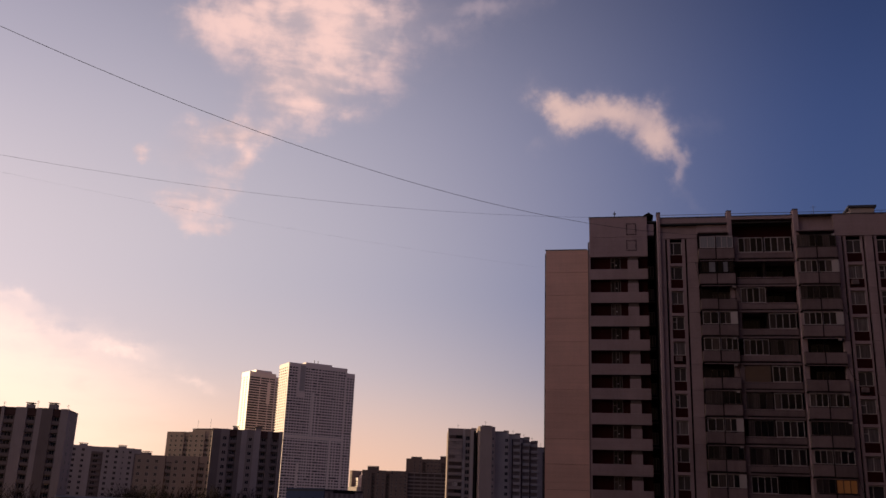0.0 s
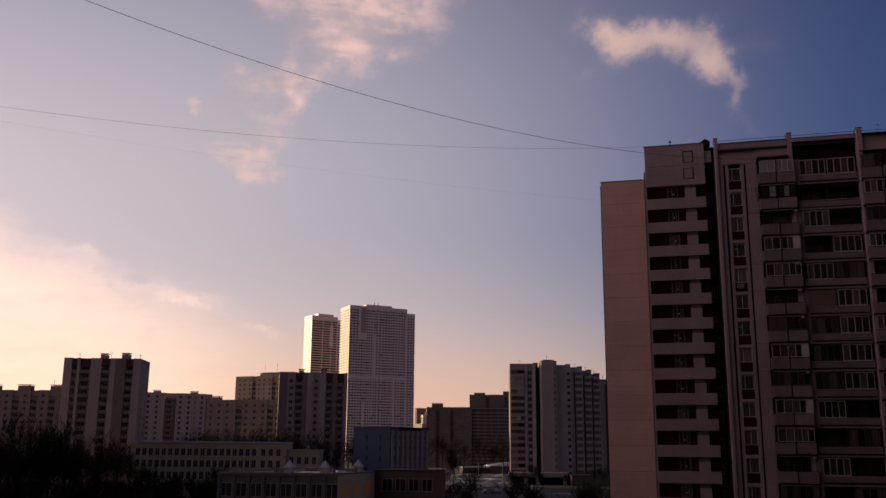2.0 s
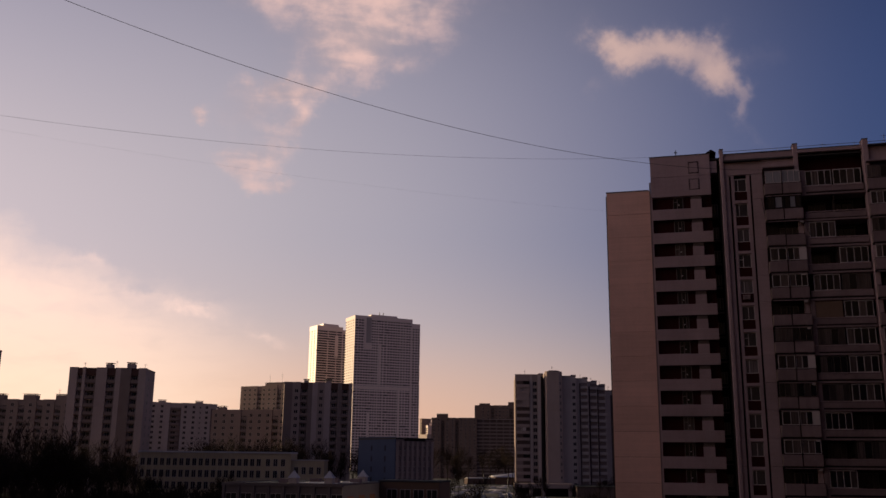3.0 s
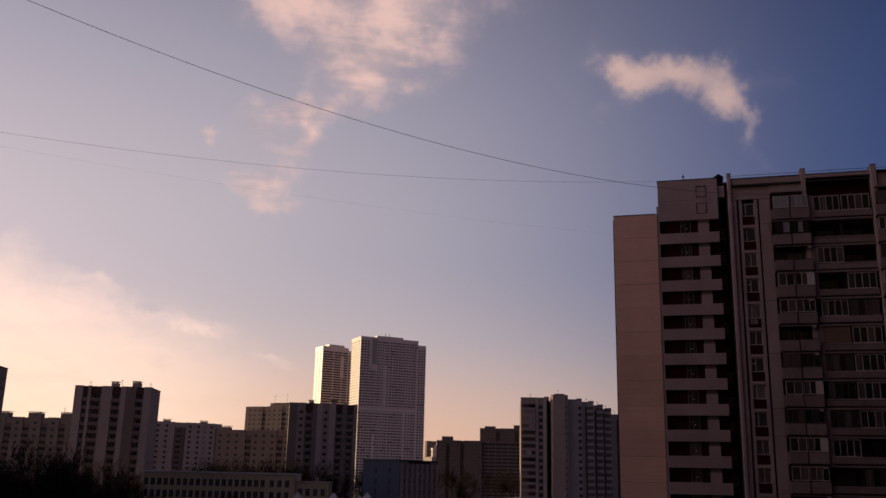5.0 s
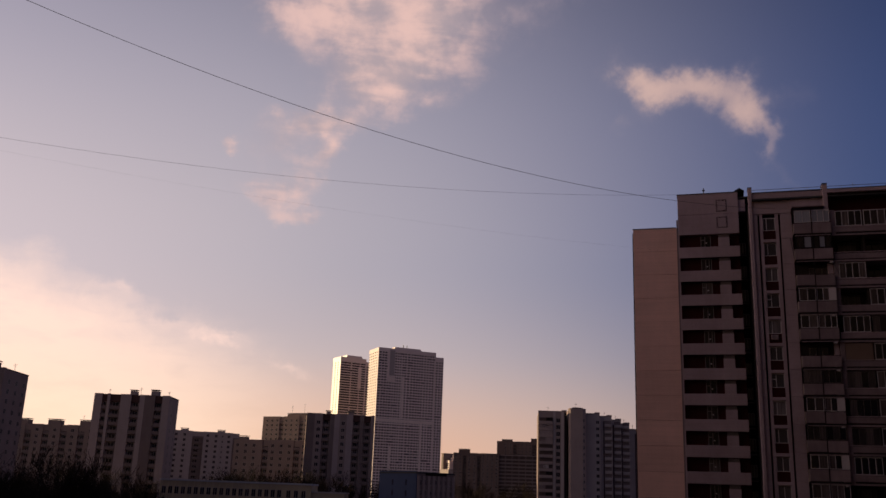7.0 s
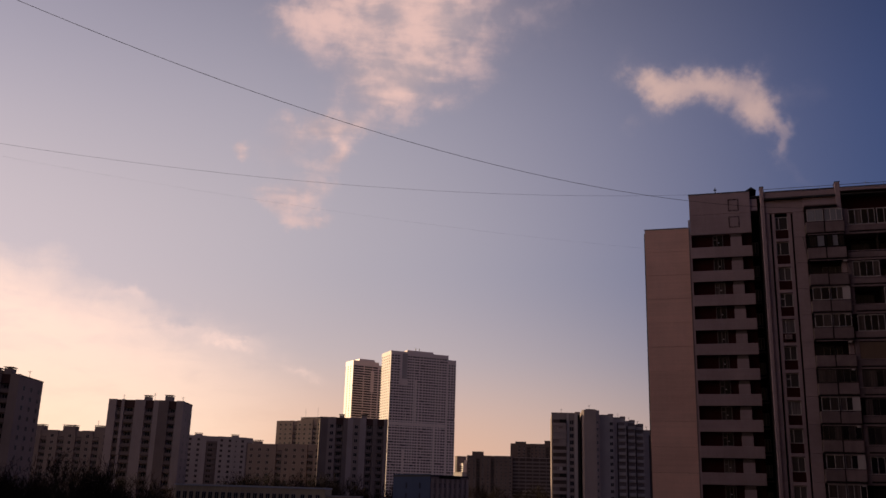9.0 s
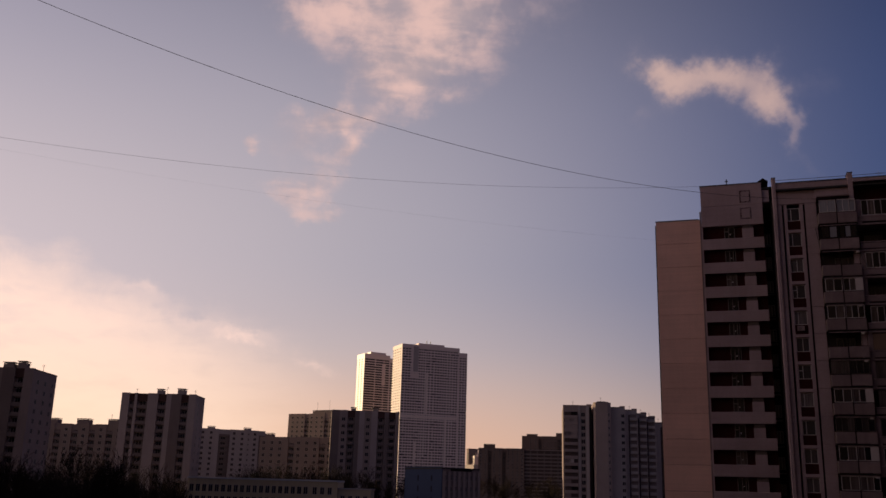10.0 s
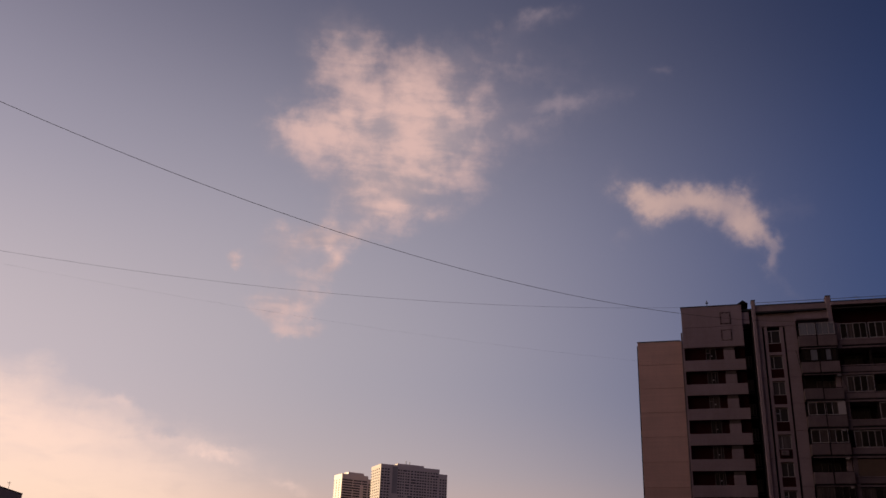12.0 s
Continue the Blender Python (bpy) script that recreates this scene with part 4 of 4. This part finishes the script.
def stepped_block():
    b = thing("apartment_building", pose(0, 0, 0), "grey stepped seventeen-storey block with balconies", "building")
    secs = [(7.5, 20.3, 424, 53.6), (21.2, 29.0, 421, 55.2), (28.4, 35.6, 428, 53.4), (35.6, 41.4, 432, 52.7), (41.4, 46.1, 436, 51.5), (46.1, 50.4, 440, 50.2), (50.4, 57.4, 446, 48.2)]
    wn, wt = far_window(1.5, 1.5), far_window(1.9, 2.0)
    for i, (x0, x1, y, h) in enumerate(secs):
        if i == 1:
            # smooth stair turret with slanted corners
            s = Shape().prism([(x0, y + 1.0), (x0 + 0.8, y), (x1 - 1.6, y), (x1, y + 2.4), (x1, y + 30), (x0, y + 30)], 0, h)
            part("wall", s.mesh("turret", GREY_BLOCK), b)
            part("parapet", Shape().prism([(x0 + 1.6, y + 0.6), (x1 - 2.6, y + 0.6), (x1 - 1.2, y + 3.0), (x0 + 1.6, y + 3.0)], h + 0.002, h + 0.4).mesh("turret cap", ROOF), b)
            for k in range(1, 17):
                put_window(wn, b, (x1 - 1.45, y + 0.2, 3.0 * k + 1.0), 56)
            continue
        s = Shape().ribbed(x0, x1, y, y + 34, 0, h, [3.0 * k for k in range(1, 17)])
        # right-hand sections coloured paler to make up for light the steps block
        part("wall", s.mesh("section", WHITE_BLOCK if i > 1 else GREY_BLOCK), b)
        part("parapet", Shape().box(x0 - 0.1, x1 + 0.1, y - 0.1, y + 0.5, h + 0.002, h + 0.4).box(x1 - 2.2, x1 + 0.1, y + 0.52, y + 4, h + 0.002, h + 0.9).mesh("parapet", GREY_BLOCK), b)
        if i == 0:
            par = Shape().slab(x0 + 0.6, x0 + 6.6, y - 1.0, y - 0.85, 0, 1.1, 0.02).box(x0 + 0.5, x0 + 6.7, y - 1.0, y, -0.2, 0).mesh("balcony", GREY_BLOCK)
            # flat dark patch on the wall: the loggia's depth and shade are painted
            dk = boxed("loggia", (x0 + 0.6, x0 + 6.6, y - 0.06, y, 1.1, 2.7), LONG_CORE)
            rng = random.Random(31)
            glaze = [boxed("balcony glazing", (x0 + a, x0 + c, y - 0.95, y - 0.87, 1.12, 2.7), mt) for a, c, mt in ((0.7, 3.4, GREY_DARK), (3.6, 6.5, DARK), (0.7, 6.5, GREY_BLOCK), (2.4, 4.8, WHITE_BLOCK))]
            for k in range(1, 17):
                z = 3.0 + 3.0 * (k - 1)
                part("balcony", par, b, (0, 0, z + 0.2))
                part("recess", dk, b, (0, 0, z + 0.2))
                for me in rng.sample(glaze, rng.choice((0, 1, 1, 2))):
                    part("glazing", me, b, (0, 0, z + 0.2))
                put_window(wt, b, (x0 + 8.1, y - 0.01, z + 0.7))
            # thin near-black box painting the shaded slot beside the turret
            part("gap", boxed("gap", (x1 - 1.0, x1 + 0.1, y - 0.1, y, 3, 53), DARK), b)
            part("pier", boxed("pale pier", (x0 + 6.8, x0 + 7.8, y - 0.25, y, 0, 53.6), WHITE_BLOCK), b)
            part("pier", boxed("pale pier", (x0 + 10.3, x0 + 11.7, y - 0.25, y, 0, 53.6), WHITE_BLOCK), b)
        elif i == 2:
            for k in range(1, 17):
                put_window(wn, b, (x1 - 1.7, y - 0.01, 3.0 * k + 1.0))
        else:
            # flat dark strips on the wall paint the shade around these balconies
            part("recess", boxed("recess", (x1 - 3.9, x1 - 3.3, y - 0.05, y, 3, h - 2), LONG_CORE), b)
            par = Shape().slab(x1 - 3.2, x1 - 0.2, y - 1.2, y - 1.05, 0, 1.15, 0.02).box(x1 - 3.2, x1 - 0.2, y - 1.05, y, -0.2, 0).mesh("balcony", WHITE_BLOCK)
            dk = boxed("loggia", (x1 - 3.2, x1 - 0.2, y - 0.06, y, 1.15, 2.7), GREY_DARK)
            for k in range(1, 17):
                z = 3.0 * k
                part("balcony", par, b, (0, 0, z + 0.2))
                part("recess", dk, b, (0, 0, z + 0.2))
    for x, y, z in ((24.5, 424, 55.2), (38.4, 436, 52.7), (43.8, 440, 51.5), (48.2, 444, 50.2), (53.0, 450, 48.2), (12.0, 428, 53.6)):
        mast(b, x, y, z, 2.6)
    part("canopy", Shape().slab(6.5, 32.0, 410, 424, 3.4, 5.4, 0.1).mesh("canopy", GREY_BLOCK), b)
    col = boxed("column", (0, 1.6, 0, 1.2, 0, 3.4), GREY_BLOCK)
    for x in (6.9, 13.2, 18.4, 30.0):
        part("column", col, b, (x, 410.3, 0))
    part("wall", boxed("shop front", (8, 31, 416, 423.9, 0, 3.4), DARK), b, label="dark shop front below the canopy")
    part("wall", boxed("shop wing", (33, 62, 402, 441, 0, 4.4), DARK_WALL), b, label="dark low shop wing")
    part("roof", boxed("shop wing roof", (32.7, 62.3, 401.7, 441, 4.402, 4.7), ROOF), b)
    return b


stepped_block()

# ---- long banded block in the distance ----


def long_block(m, label, W, D, H, storey=2.9):
    b = thing("apartment_building", m, label, "building")
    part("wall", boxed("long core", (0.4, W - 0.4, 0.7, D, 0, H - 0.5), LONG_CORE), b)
    n = int((H - 1) / storey)
    band = slabbed("band", (0, W, 0, 0.8, 0, 1.25), GREY_DARK, 0.02)
    for k in range(n):
        part("band", band, b, (0, 0, 1 + storey * k))
    s = Shape()
    i = 0
    while i * 5.6 < W:
        s.box(i * 5.6, min(i * 5.6 + 0.5, W), 0.05, 0.75, 0, H - 0.5)
        i += 1
    part("fin", s.mesh("cross walls", GREY_DARK), b, kind="stuff")
    part("roof", boxed("long roof", (-0.2, W + 0.2, -0.1, D, H - 0.5, H), GREY_BLOCK), b)
    return b


b = long_block(pose(-19.0, 772.3, 0, 0, 0, -1.0), "long dark slab block with banded balconies", 54, 14, 48.8)
b = panel_house(pose(-56.3, 772.9, 0, 0, 0, -3.0), "dim brown slab block with a rooftop hut", 38.0, 13.0, 49.4,
                [(0, 8, "win"), (8, 11, "log"), (11, 20, "win"), (20, 23, "log"), (23, 38, "win")], BROWN_DIM, 0, dark=LONG_CORE, huts=((4, 3, 9, 6, 3.0),))
b = panel_house(pose(-21.0, 800.0, 0, 0, 0, -2.0), "higher brown slab block behind the banded one", 70.0, 14.0, 61.5,
                [(0, 5, "wall"), (5, 14, "win"), (14, 17, "log"), (17, 30, "win"), (30, 33, "log"), (33, 46, "win"), (46, 70, "wall")], BROWN_DIM, 0, dark=LONG_CORE,
                huts=((4, 3, 9, 6, 1.4), (29, 3, 24, 8, 2.6)))
for i, (x, w, h, mt) in enumerate(((-137, 8, 83, BROWN), (-130, 16, 71, TOWER), (-121, 18, 76, TOWER), (-137, 40, 54, WHITE_BLOCK))):
    b = thing("apartment_building", pose(x, 1600 - 60 * (i == 3), 0, 0, 0, -60), "distant sunlit block near the horizon", "building", "distant blocks")
    part("wall", boxed("distant wall", (0, w, 0, 18, 0, h), mt), b)
    part("roof", boxed("distant roof", (-0.4, w + 0.4, -0.4, 18.4, h, h + 1.5), mt), b)
    me = boxed("distant band", (0.8, w - 0.8, -0.3, 0.3, 0, 1.5), GLASS_FAR)
    for k in range(int(h / 3.2) - 1):
        part("window_band", me, b, (0, 0, 2 + 3.2 * k))

# ---- blue building, school and low building ----


def pilaster_house(m):
    b = thing("office_building", m, "office block with a blue side and pale pilasters", "building")
    part("wall", boxed("office body", (0, 14, 0.3, 22, 0, 21.2), GREY_DARK), b)
    part("wall", boxed("blue side", (-0.3, 0, 0.3, 22.3, 0, 22.0), BLUE), b, label="blue painted side wall")
    part("roof", boxed("office roof", (-0.4, 14.2, 0, 22.4, 21.2, 21.7), ROOF), b)
    for i in range(8):
        part("pilaster", slabbed("pilaster", (i * 1.9, i * 1.9 + 1.0, 0, 0.32, 0, 20.6), GREY_BLOCK, 0.02), b)
    wn, wb = far_window(0.8, 1.8), far_window(0.9, 1.9, BLUE, DARK)
    for k in range(6):
        for i in range(7):
            put_window(wn, b, (i * 1.9 + 1.05, 0.29, 1.2 + 3.3 * k))
        for y in (6.5, 14.5):
            put_window(wb, b, (-0.31, y, 1.0 + 3.3 * k), -90)
    part("parapet", boxed("sign board", (3, 11, -0.05, 0.2, 20.7, 21.6), DARK), b)
    return b


pilaster_house(pose(-32.0, 290.0, 0, 0, 0, 40.0))


def school():
    b = thing("school_building", pose(-114.6, 290.7, 0, 0, 0, 4.0), "long yellowish school with rows of tall windows", "building")
    part("wall", boxed("school wall", (0, 48.4, 0.35, 14, 0, 16.4), YELLOW), b)
    part("roof", boxed("school roof", (-0.2, 48.6, -0.1, 14.2, 16.4, 16.9), SNOW), b)
    wn = far_window(1.4, 2.3)
    pil = boxed("pier", (0, 0.6, 0.15, 0.36, 0, 16.4), YELLOW)
    for i in range(19):
        part("pier", pil, b, (i * 2.05 + 0.1, 0, 0))
        for k in range(4):
            put_window(wn, b, (i * 2.05 + 0.66, 0.34, 1.6 + 3.6 * k))
    for i in range(3):
        for k in range(4):
            put_window(wn, b, (40.5 + i * 2.4, 0.34, 1.6 + 3.6 * k))
    a = part("annex", boxed("annex", (48.4, 59.0, 1.5, 12, 0, 14.2), YELLOW), b)
    part("roof", boxed("annex roof", (48.4, 59.3, 1.2, 12.2, 14.2, 14.6), WHITE_BLOCK), a)
    for i in range(4):
        put_window(wn, a, (49.4 + i * 2.4, 1.49, 10.0))
    return b


school()


def low_house():
    b = thing("public_building", pose(-55.5, 185.7, 0, 0, 0, -10.2), "low pale public building with small white gables", "building")
    part("wall", boxed("low wall", (0, 25.3, 0.3, 32, 0, 9.9), LOW_WALL), b)
    part("wall", boxed("low side", (25.3, 25.45, 0.3, 32, 0, 9.9), YELLOW), b, label="yellow plastered side wall")
    part("wall", boxed("low wing", (25.45, 39.0, 24, 34, 0, 10.2), BRICK), b, label="red-brown wing")
    part("roof", boxed("low roof", (0.3, 25.1, 0.6, 31.7, 9.9, 10.05), ROOF), b)
    part("roof", boxed("wing roof", (25.2, 39.2, 23.8, 34.2, 10.2, 10.55), ROOF), b)
    part("parapet", Shape().box(-0.15, 25.6, -0.1, 0.35, 9.6, 10.2).box(25.2, 25.6, 0.35, 32, 9.9, 10.2).box(-0.15, 0.3, 0.35, 32, 9.9, 10.2).mesh("low parapet", LOW_WALL), b)
    snow = Shape()
    rng = random.Random(3)
    for i in range(26):
        x, y, w, d = rng.uniform(13, 22), rng.uniform(2, 28), rng.uniform(1.2, 3), rng.uniform(0.6, 2.4)
        pts = [(x + w * math.cos(t) * rng.uniform(0.7, 1), y + d * math.sin(t) * rng.uniform(0.7, 1)) for t in [2 * math.pi * j / 9 for j in range(9)]]
        snow.prism(pts, 10.05 + 0.002 * i, 10.14 + 0.004 * i)
    part("snow", snow.mesh("roof snow", SNOW), b, kind="stuff")
    for gx, gy in ((14.6, 1.0), (21.0, 4.0), (22.0, 22.0)):
        g = part("gable", Shape().box(gx - 0.8, gx + 0.8, gy, gy + 1.6, 10.06, 11.2).mesh("gable base", WHITE_BLOCK), b)
        p = Shape().faces([(gx - 1.0, gy - 0.2, 11.2), (gx + 1.0, gy - 0.2, 11.2), (gx + 1.0, gy + 1.8, 11.2), (gx - 1.0, gy + 1.8, 11.2), (gx, gy + 0.8, 12.7)],
                          [(0, 1, 4), (1, 2, 4), (2, 3, 4), (3, 0, 4), (3, 2, 1, 0)])
        part("gable_roof", p.mesh("gable roof", SNOW), g, label="small snowy pyramid roof")
    hut = boxed("hut", (0, 2.2, 0, 1.6, 10.06, 10.9), PANEL_WORN)
    for x, y in ((19, 9), (13, 14), (21, 17), (9, 7)):
        part("vent_hut", hut, b, (x, y, 0))
    wn, pl = far_window(2.35, 2.7), slabbed("pilaster", (0, 0.6, 0, 0.32, 0, 9.6), LOW_WALL, 0.02)
    for i in range(8):
        part("pilaster", pl, b, (i * 3.2, 0, 0))
        for k in range(2):
            put_window(wn, b, (i * 3.2 + 0.75, 0.29, 1.6 + 3.9 * k))
    # glowing panes added to stand in for the orange light on this side
    ws = far_window(4.0, 2.4, WHITE_BLOCK, WALL_GLOW)
    for i in range(4):
        for k in range(2):
            put_window(ws, b, (25.46, 3 + i * 7.0, 1.6 + 3.9 * k), 90)
    for i in range(4):
        put_window(wn, b, (27.2 + i * 3.0, 23.99, 6.0))
    return b


low_house()


def pavilion():
    b = thing("pavilion", pose(-12.0, 600.0, 0, 0, 0, 14.0), "low red pavilion with a snowy white roof", "building")
    part("wall", boxed("pavilion wall", (10, 34, 0, 14, 0, 4.6), BRICK), b)
    part("roof", Shape().faces([(9, -1, 4.6), (35, -1, 4.6), (35, 15, 4.6), (9, 15, 4.6), (9, 7, 5.6), (35, 7, 8.6)],
                               [(0, 1, 5, 4), (2, 3, 4, 5), (0, 4, 3), (1, 2, 5), (3, 2, 1, 0)]).mesh("pavilion roof", SNOW), b, label="snow-covered pitched roof")
    a = part("annex", boxed("pavilion annex", (-8, 10, 1, 12, 0, 3.6), DARK_WALL), b)
    part("roof", boxed("annex snow", (-8.4, 10, 0.6, 12.4, 3.602, 4.1), SNOW), a, label="snow-covered flat roof")
    return b


pavilion()



def street_lamp(x, y, turn):
    b = thing("street_lamp", pose(x, y, 0, 0, 0, turn), "tall grey street lamp with a short arm", "street lamp", "street lamps")
    part("pole", Shape().bar((0, 0, 0), (0, 0, 9.0), 0.11, 0.07, 8).mesh("lamp pole", METAL), b)
    part("arm", Shape().bar((0, 0, 8.9), (1.6, 0, 9.4), 0.05, 0.05, 6).mesh("lamp arm", METAL), b)
    part("lamp_head", Shape().slab(1.3, 2.1, -0.14, 0.14, 9.33, 9.48, 0.02).mesh("lamp head", RAIL), b)


for x, y, turn in ((-7.0, 425, 10), (4.0, 432, 190), (-18.0, 380, 80), (16.0, 350, 200)):
    street_lamp(x, y, turn)

# ---- parked cars ----


def car_shape():
    prof = [(-2.1, 0.35), (-2.15, 0.75), (-1.9, 0.95), (-1.45, 1.0), (-0.9, 1.42), (0.75, 1.45), (1.3, 1.02), (2.0, 0.88), (2.15, 0.6), (2.1, 0.35)]
    s = Shape()
    k = len(prof)
    vs = [(x, -0.85 + 0.14 * (z > 1.1), z) for x, z in prof] + [(x, 0.85 - 0.14 * (z > 1.1), z) for x, z in prof]
    s.faces(vs, [tuple(range(k)), tuple(range(2 * k - 1, k - 1, -1))] + [(i + k, (i + 1) % k + k, (i + 1) % k, i) for i in range(k)])
    return s


def car(m, first=None):
    if first is not None:
        return copy_thing(first, m)
    c = thing("car", m, "parked car with dirty winter paint", "car", "parked cars")
    part("body", car_shape().mesh("car body", CAR), c)
    part("window", Shape().box(-0.85, 0.7, -0.80, 0.80, 1.05, 1.36).mesh("car glass", GLASS_FAR), c)
    me = Shape().bar((0, -0.09, 0), (0, 0.09, 0), 0.32, 0.32, 12).mesh("wheel", RUBBER)
    for x in (-1.35, 1.35):
        for y in (-0.8, 0.8):
            part("wheel", me, c, (x, y, 0.32))
    return c


rng = random.Random(11)
first = None
for row in range(4):
    for i in range(9):
        if rng.random() < 0.25:
            continue
        x, y = -16 + i * 3.4 + rng.uniform(-0.5, 0.5), 330 + row * 26 + rng.uniform(-2, 2)
        c = car(pose(x, y, 0, 0, 0, rng.choice((80, 100, 88, 15))), first)
        first = first or c

# snow heaps beside the car park and in the yards
for i in range(34):
    x, y = (rng.uniform(-26, 9), rng.uniform(400, 580)) if i < 24 else (rng.uniform(8, 34), rng.uniform(330, 395)) if i < 30 else (rng.uniform(-95, -75), rng.uniform(150, 210))
    w, h = rng.uniform(1.6, 5), rng.uniform(0.25, 0.9)
    vs, fs, k = [(0, 0, h)], [], 11
    for ring, (rr, zz) in enumerate(((0.45, 0.8), (0.8, 0.35), (1.0, -0.05))):
        for j in range(k):
            t = 2 * math.pi * j / k
            q = rr * rng.uniform(0.85, 1.15)
            vs.append((w * q * math.cos(t), w * 0.45 * q * math.sin(t), h * zz))
    fs += [(0, 1 + j, 1 + (j + 1) % k) for j in range(k)]
    for ring in range(2):
        a, c = 1 + ring * k, 1 + (ring + 1) * k
        fs += [(a + j, c + j, c + (j + 1) % k, a + (j + 1) % k) for j in range(k)]
    ob = new("snow_heap", Shape().faces(vs, fs).mesh("snow heap", SNOW))
    ob.matrix_world = pose(x, y, 0, 0, 0, rng.uniform(-25, 25))
    tagged(ob, "heap of old grey snow on the ground", "snow heap", "snow heaps")

# ---- bare trees ----


def tree_meshes(seed, height):
    rng = random.Random(seed)
    trunk, twigs = Shape(), Shape()

    def grow(p, d, length, r, level):
        steps = 3 if level < 2 else 2
        q = p
        for i in range(steps):
            d = (d + Vector((rng.uniform(-1, 1), rng.uniform(-1, 1), rng.uniform(-0.2, 0.6))) * 0.16).normalized()
            e = q + d * (length / steps)
            r2 = r * 0.84
            (trunk if level < 2 else twigs).bar(q, e, r, r2, 5 if level < 2 else 3)
            if level < 4 and (i or level):
                for j in range((3, 3, 2, 1)[level]):
                    side = Vector((rng.uniform(-1, 1), rng.uniform(-1, 1), rng.uniform(0.1, 0.9))).normalized()
                    nd = (d * 0.55 + side * 0.85).normalized()
                    grow(e, nd, length * rng.uniform(0.45, 0.62), max(r2 * 0.5, 0.04), level + 1)
            q, r = e, r2

    grow(Vector((0, 0, -0.1)), Vector((0, 0, 1)), height * 0.62, height * 0.016, 0)
    return trunk.mesh("trunk", BARK), twigs.mesh("crown", TWIG)


kinds = [tree_meshes(s_, h) for s_, h in ((1, 16), (2, 13), (3, 18), (5, 10))]


def tree(kind, m):
    t = thing("tree", m, "bare winter tree with dense dark twigs", "tree", "bare trees")
    part("trunk", kinds[kind][0], t)
    part("crown", kinds[kind][1], t)


def shrub_mesh(seed, mt=TWIG):
    rng = random.Random(seed)
    s = Shape()
    for i in range(34):
        w, lean, h = rng.uniform(0, 2 * math.pi), rng.uniform(0.05, 0.75), rng.uniform(2.2, 4.6)
        d = Vector((math.cos(w) * lean, math.sin(w) * lean, 1)).normalized()
        a = Vector((math.cos(w), math.sin(w), 0)) * rng.uniform(0, 0.8) + Vector((0, 0, -0.05))
        s.bar(a, a + d * h, 0.05, 0.02, 3)
        for j in range(6):
            q = a + d * (h * rng.uniform(0.25, 0.95))
            e = (d + Vector((rng.uniform(-1, 1), rng.uniform(-1, 1), rng.uniform(-0.2, 0.8)))).normalized()
            s.bar(q, q + e * rng.uniform(0.7, 1.7), 0.03, 0.015, 3)
    return s.mesh("shrub", mt)


SHRUBS = [shrub_mesh(8), shrub_mesh(9), shrub_mesh(12, LIT_TWIG)]


def shrub(x, y, size, turn, k):
    ob = new("shrub", SHRUBS[k])
    ob.matrix_world = pose(x, y, 0, 0, 0, turn) @ Matrix.Diagonal((size * 1.3, size * 1.3, size, 1))
    tagged(ob, "winter shrub with tangled twigs, coloured as if lit orange" if k == 2 else "bare dark shrub with tangled twigs", "shrub", "bare shrubs")


rng = random.Random(21)
BUILT = [(-60, -12, 176, 226), (-118, -54, 284, 312), (-52, -18, 284, 318), (-156, -120, 308, 332), (-178, -142, 240, 264), (-95, -55, 366, 396), (-24, 26, 590, 628)]


def free(x, y):
    return not any(a - 2 < x < c + 2 and d - 2 < y < e + 2 for a, c, d, e in BUILT)


def grove(count, xs, ys, which, grow=(0.8, 1.15)):
    k = 0
    while k < count:
        x, y = rng.uniform(*xs), rng.uniform(*ys)
        if not free(x, y):
            continue
        k += 1
        s_ = rng.uniform(*grow) * (0.86 if y < 240 and x > -0.47 * y else 1.0)
        tree(rng.choice(which), pose(x, y, 0, 0, 0, rng.uniform(0, 360)) @ Matrix.Diagonal((s_, s_, s_, 1)))


grove(136, (-190, -84), (110, 238), (0, 1, 2), (0.86, 1.08))
grove(36, (-196, -116), (215, 305), (0, 1, 2), (0.8, 1.0))
grove(12, (-160, -116), (262, 306), (0, 1, 2), (0.6, 0.85))
grove(28, (-118, -50), (226, 280), (3,), (0.6, 0.95))
grove(48, (-120, -46), (316, 362), (0, 2), (0.9, 1.12))
grove(9, (-24, 6), (228, 300), (3,), (0.6, 0.9))
grove(20, (-66, 12), (560, 750), (2, 0), (0.9, 1.3))
grove(6, (-40, -15), (400, 540), (0, 1), (0.6, 1.0))
grove(7, (10, 44), (345, 392), (3, 1), (0.4, 0.8))
for count, xs, ys in ((210, (-190, -70), (120, 300)), (40, (-110, -50), (226, 282)), (9, (-26, 20), (190, 300)), (24, (24, 44), (190, 300))):
    k = 0
    while k < count:
        x, y = rng.uniform(*xs), rng.uniform(*ys)
        if free(x, y):
            shrub(x, y, rng.uniform(0.8, 1.5), rng.uniform(0, 360), 2 if xs[0] > 30 else k % 2)
            k += 1
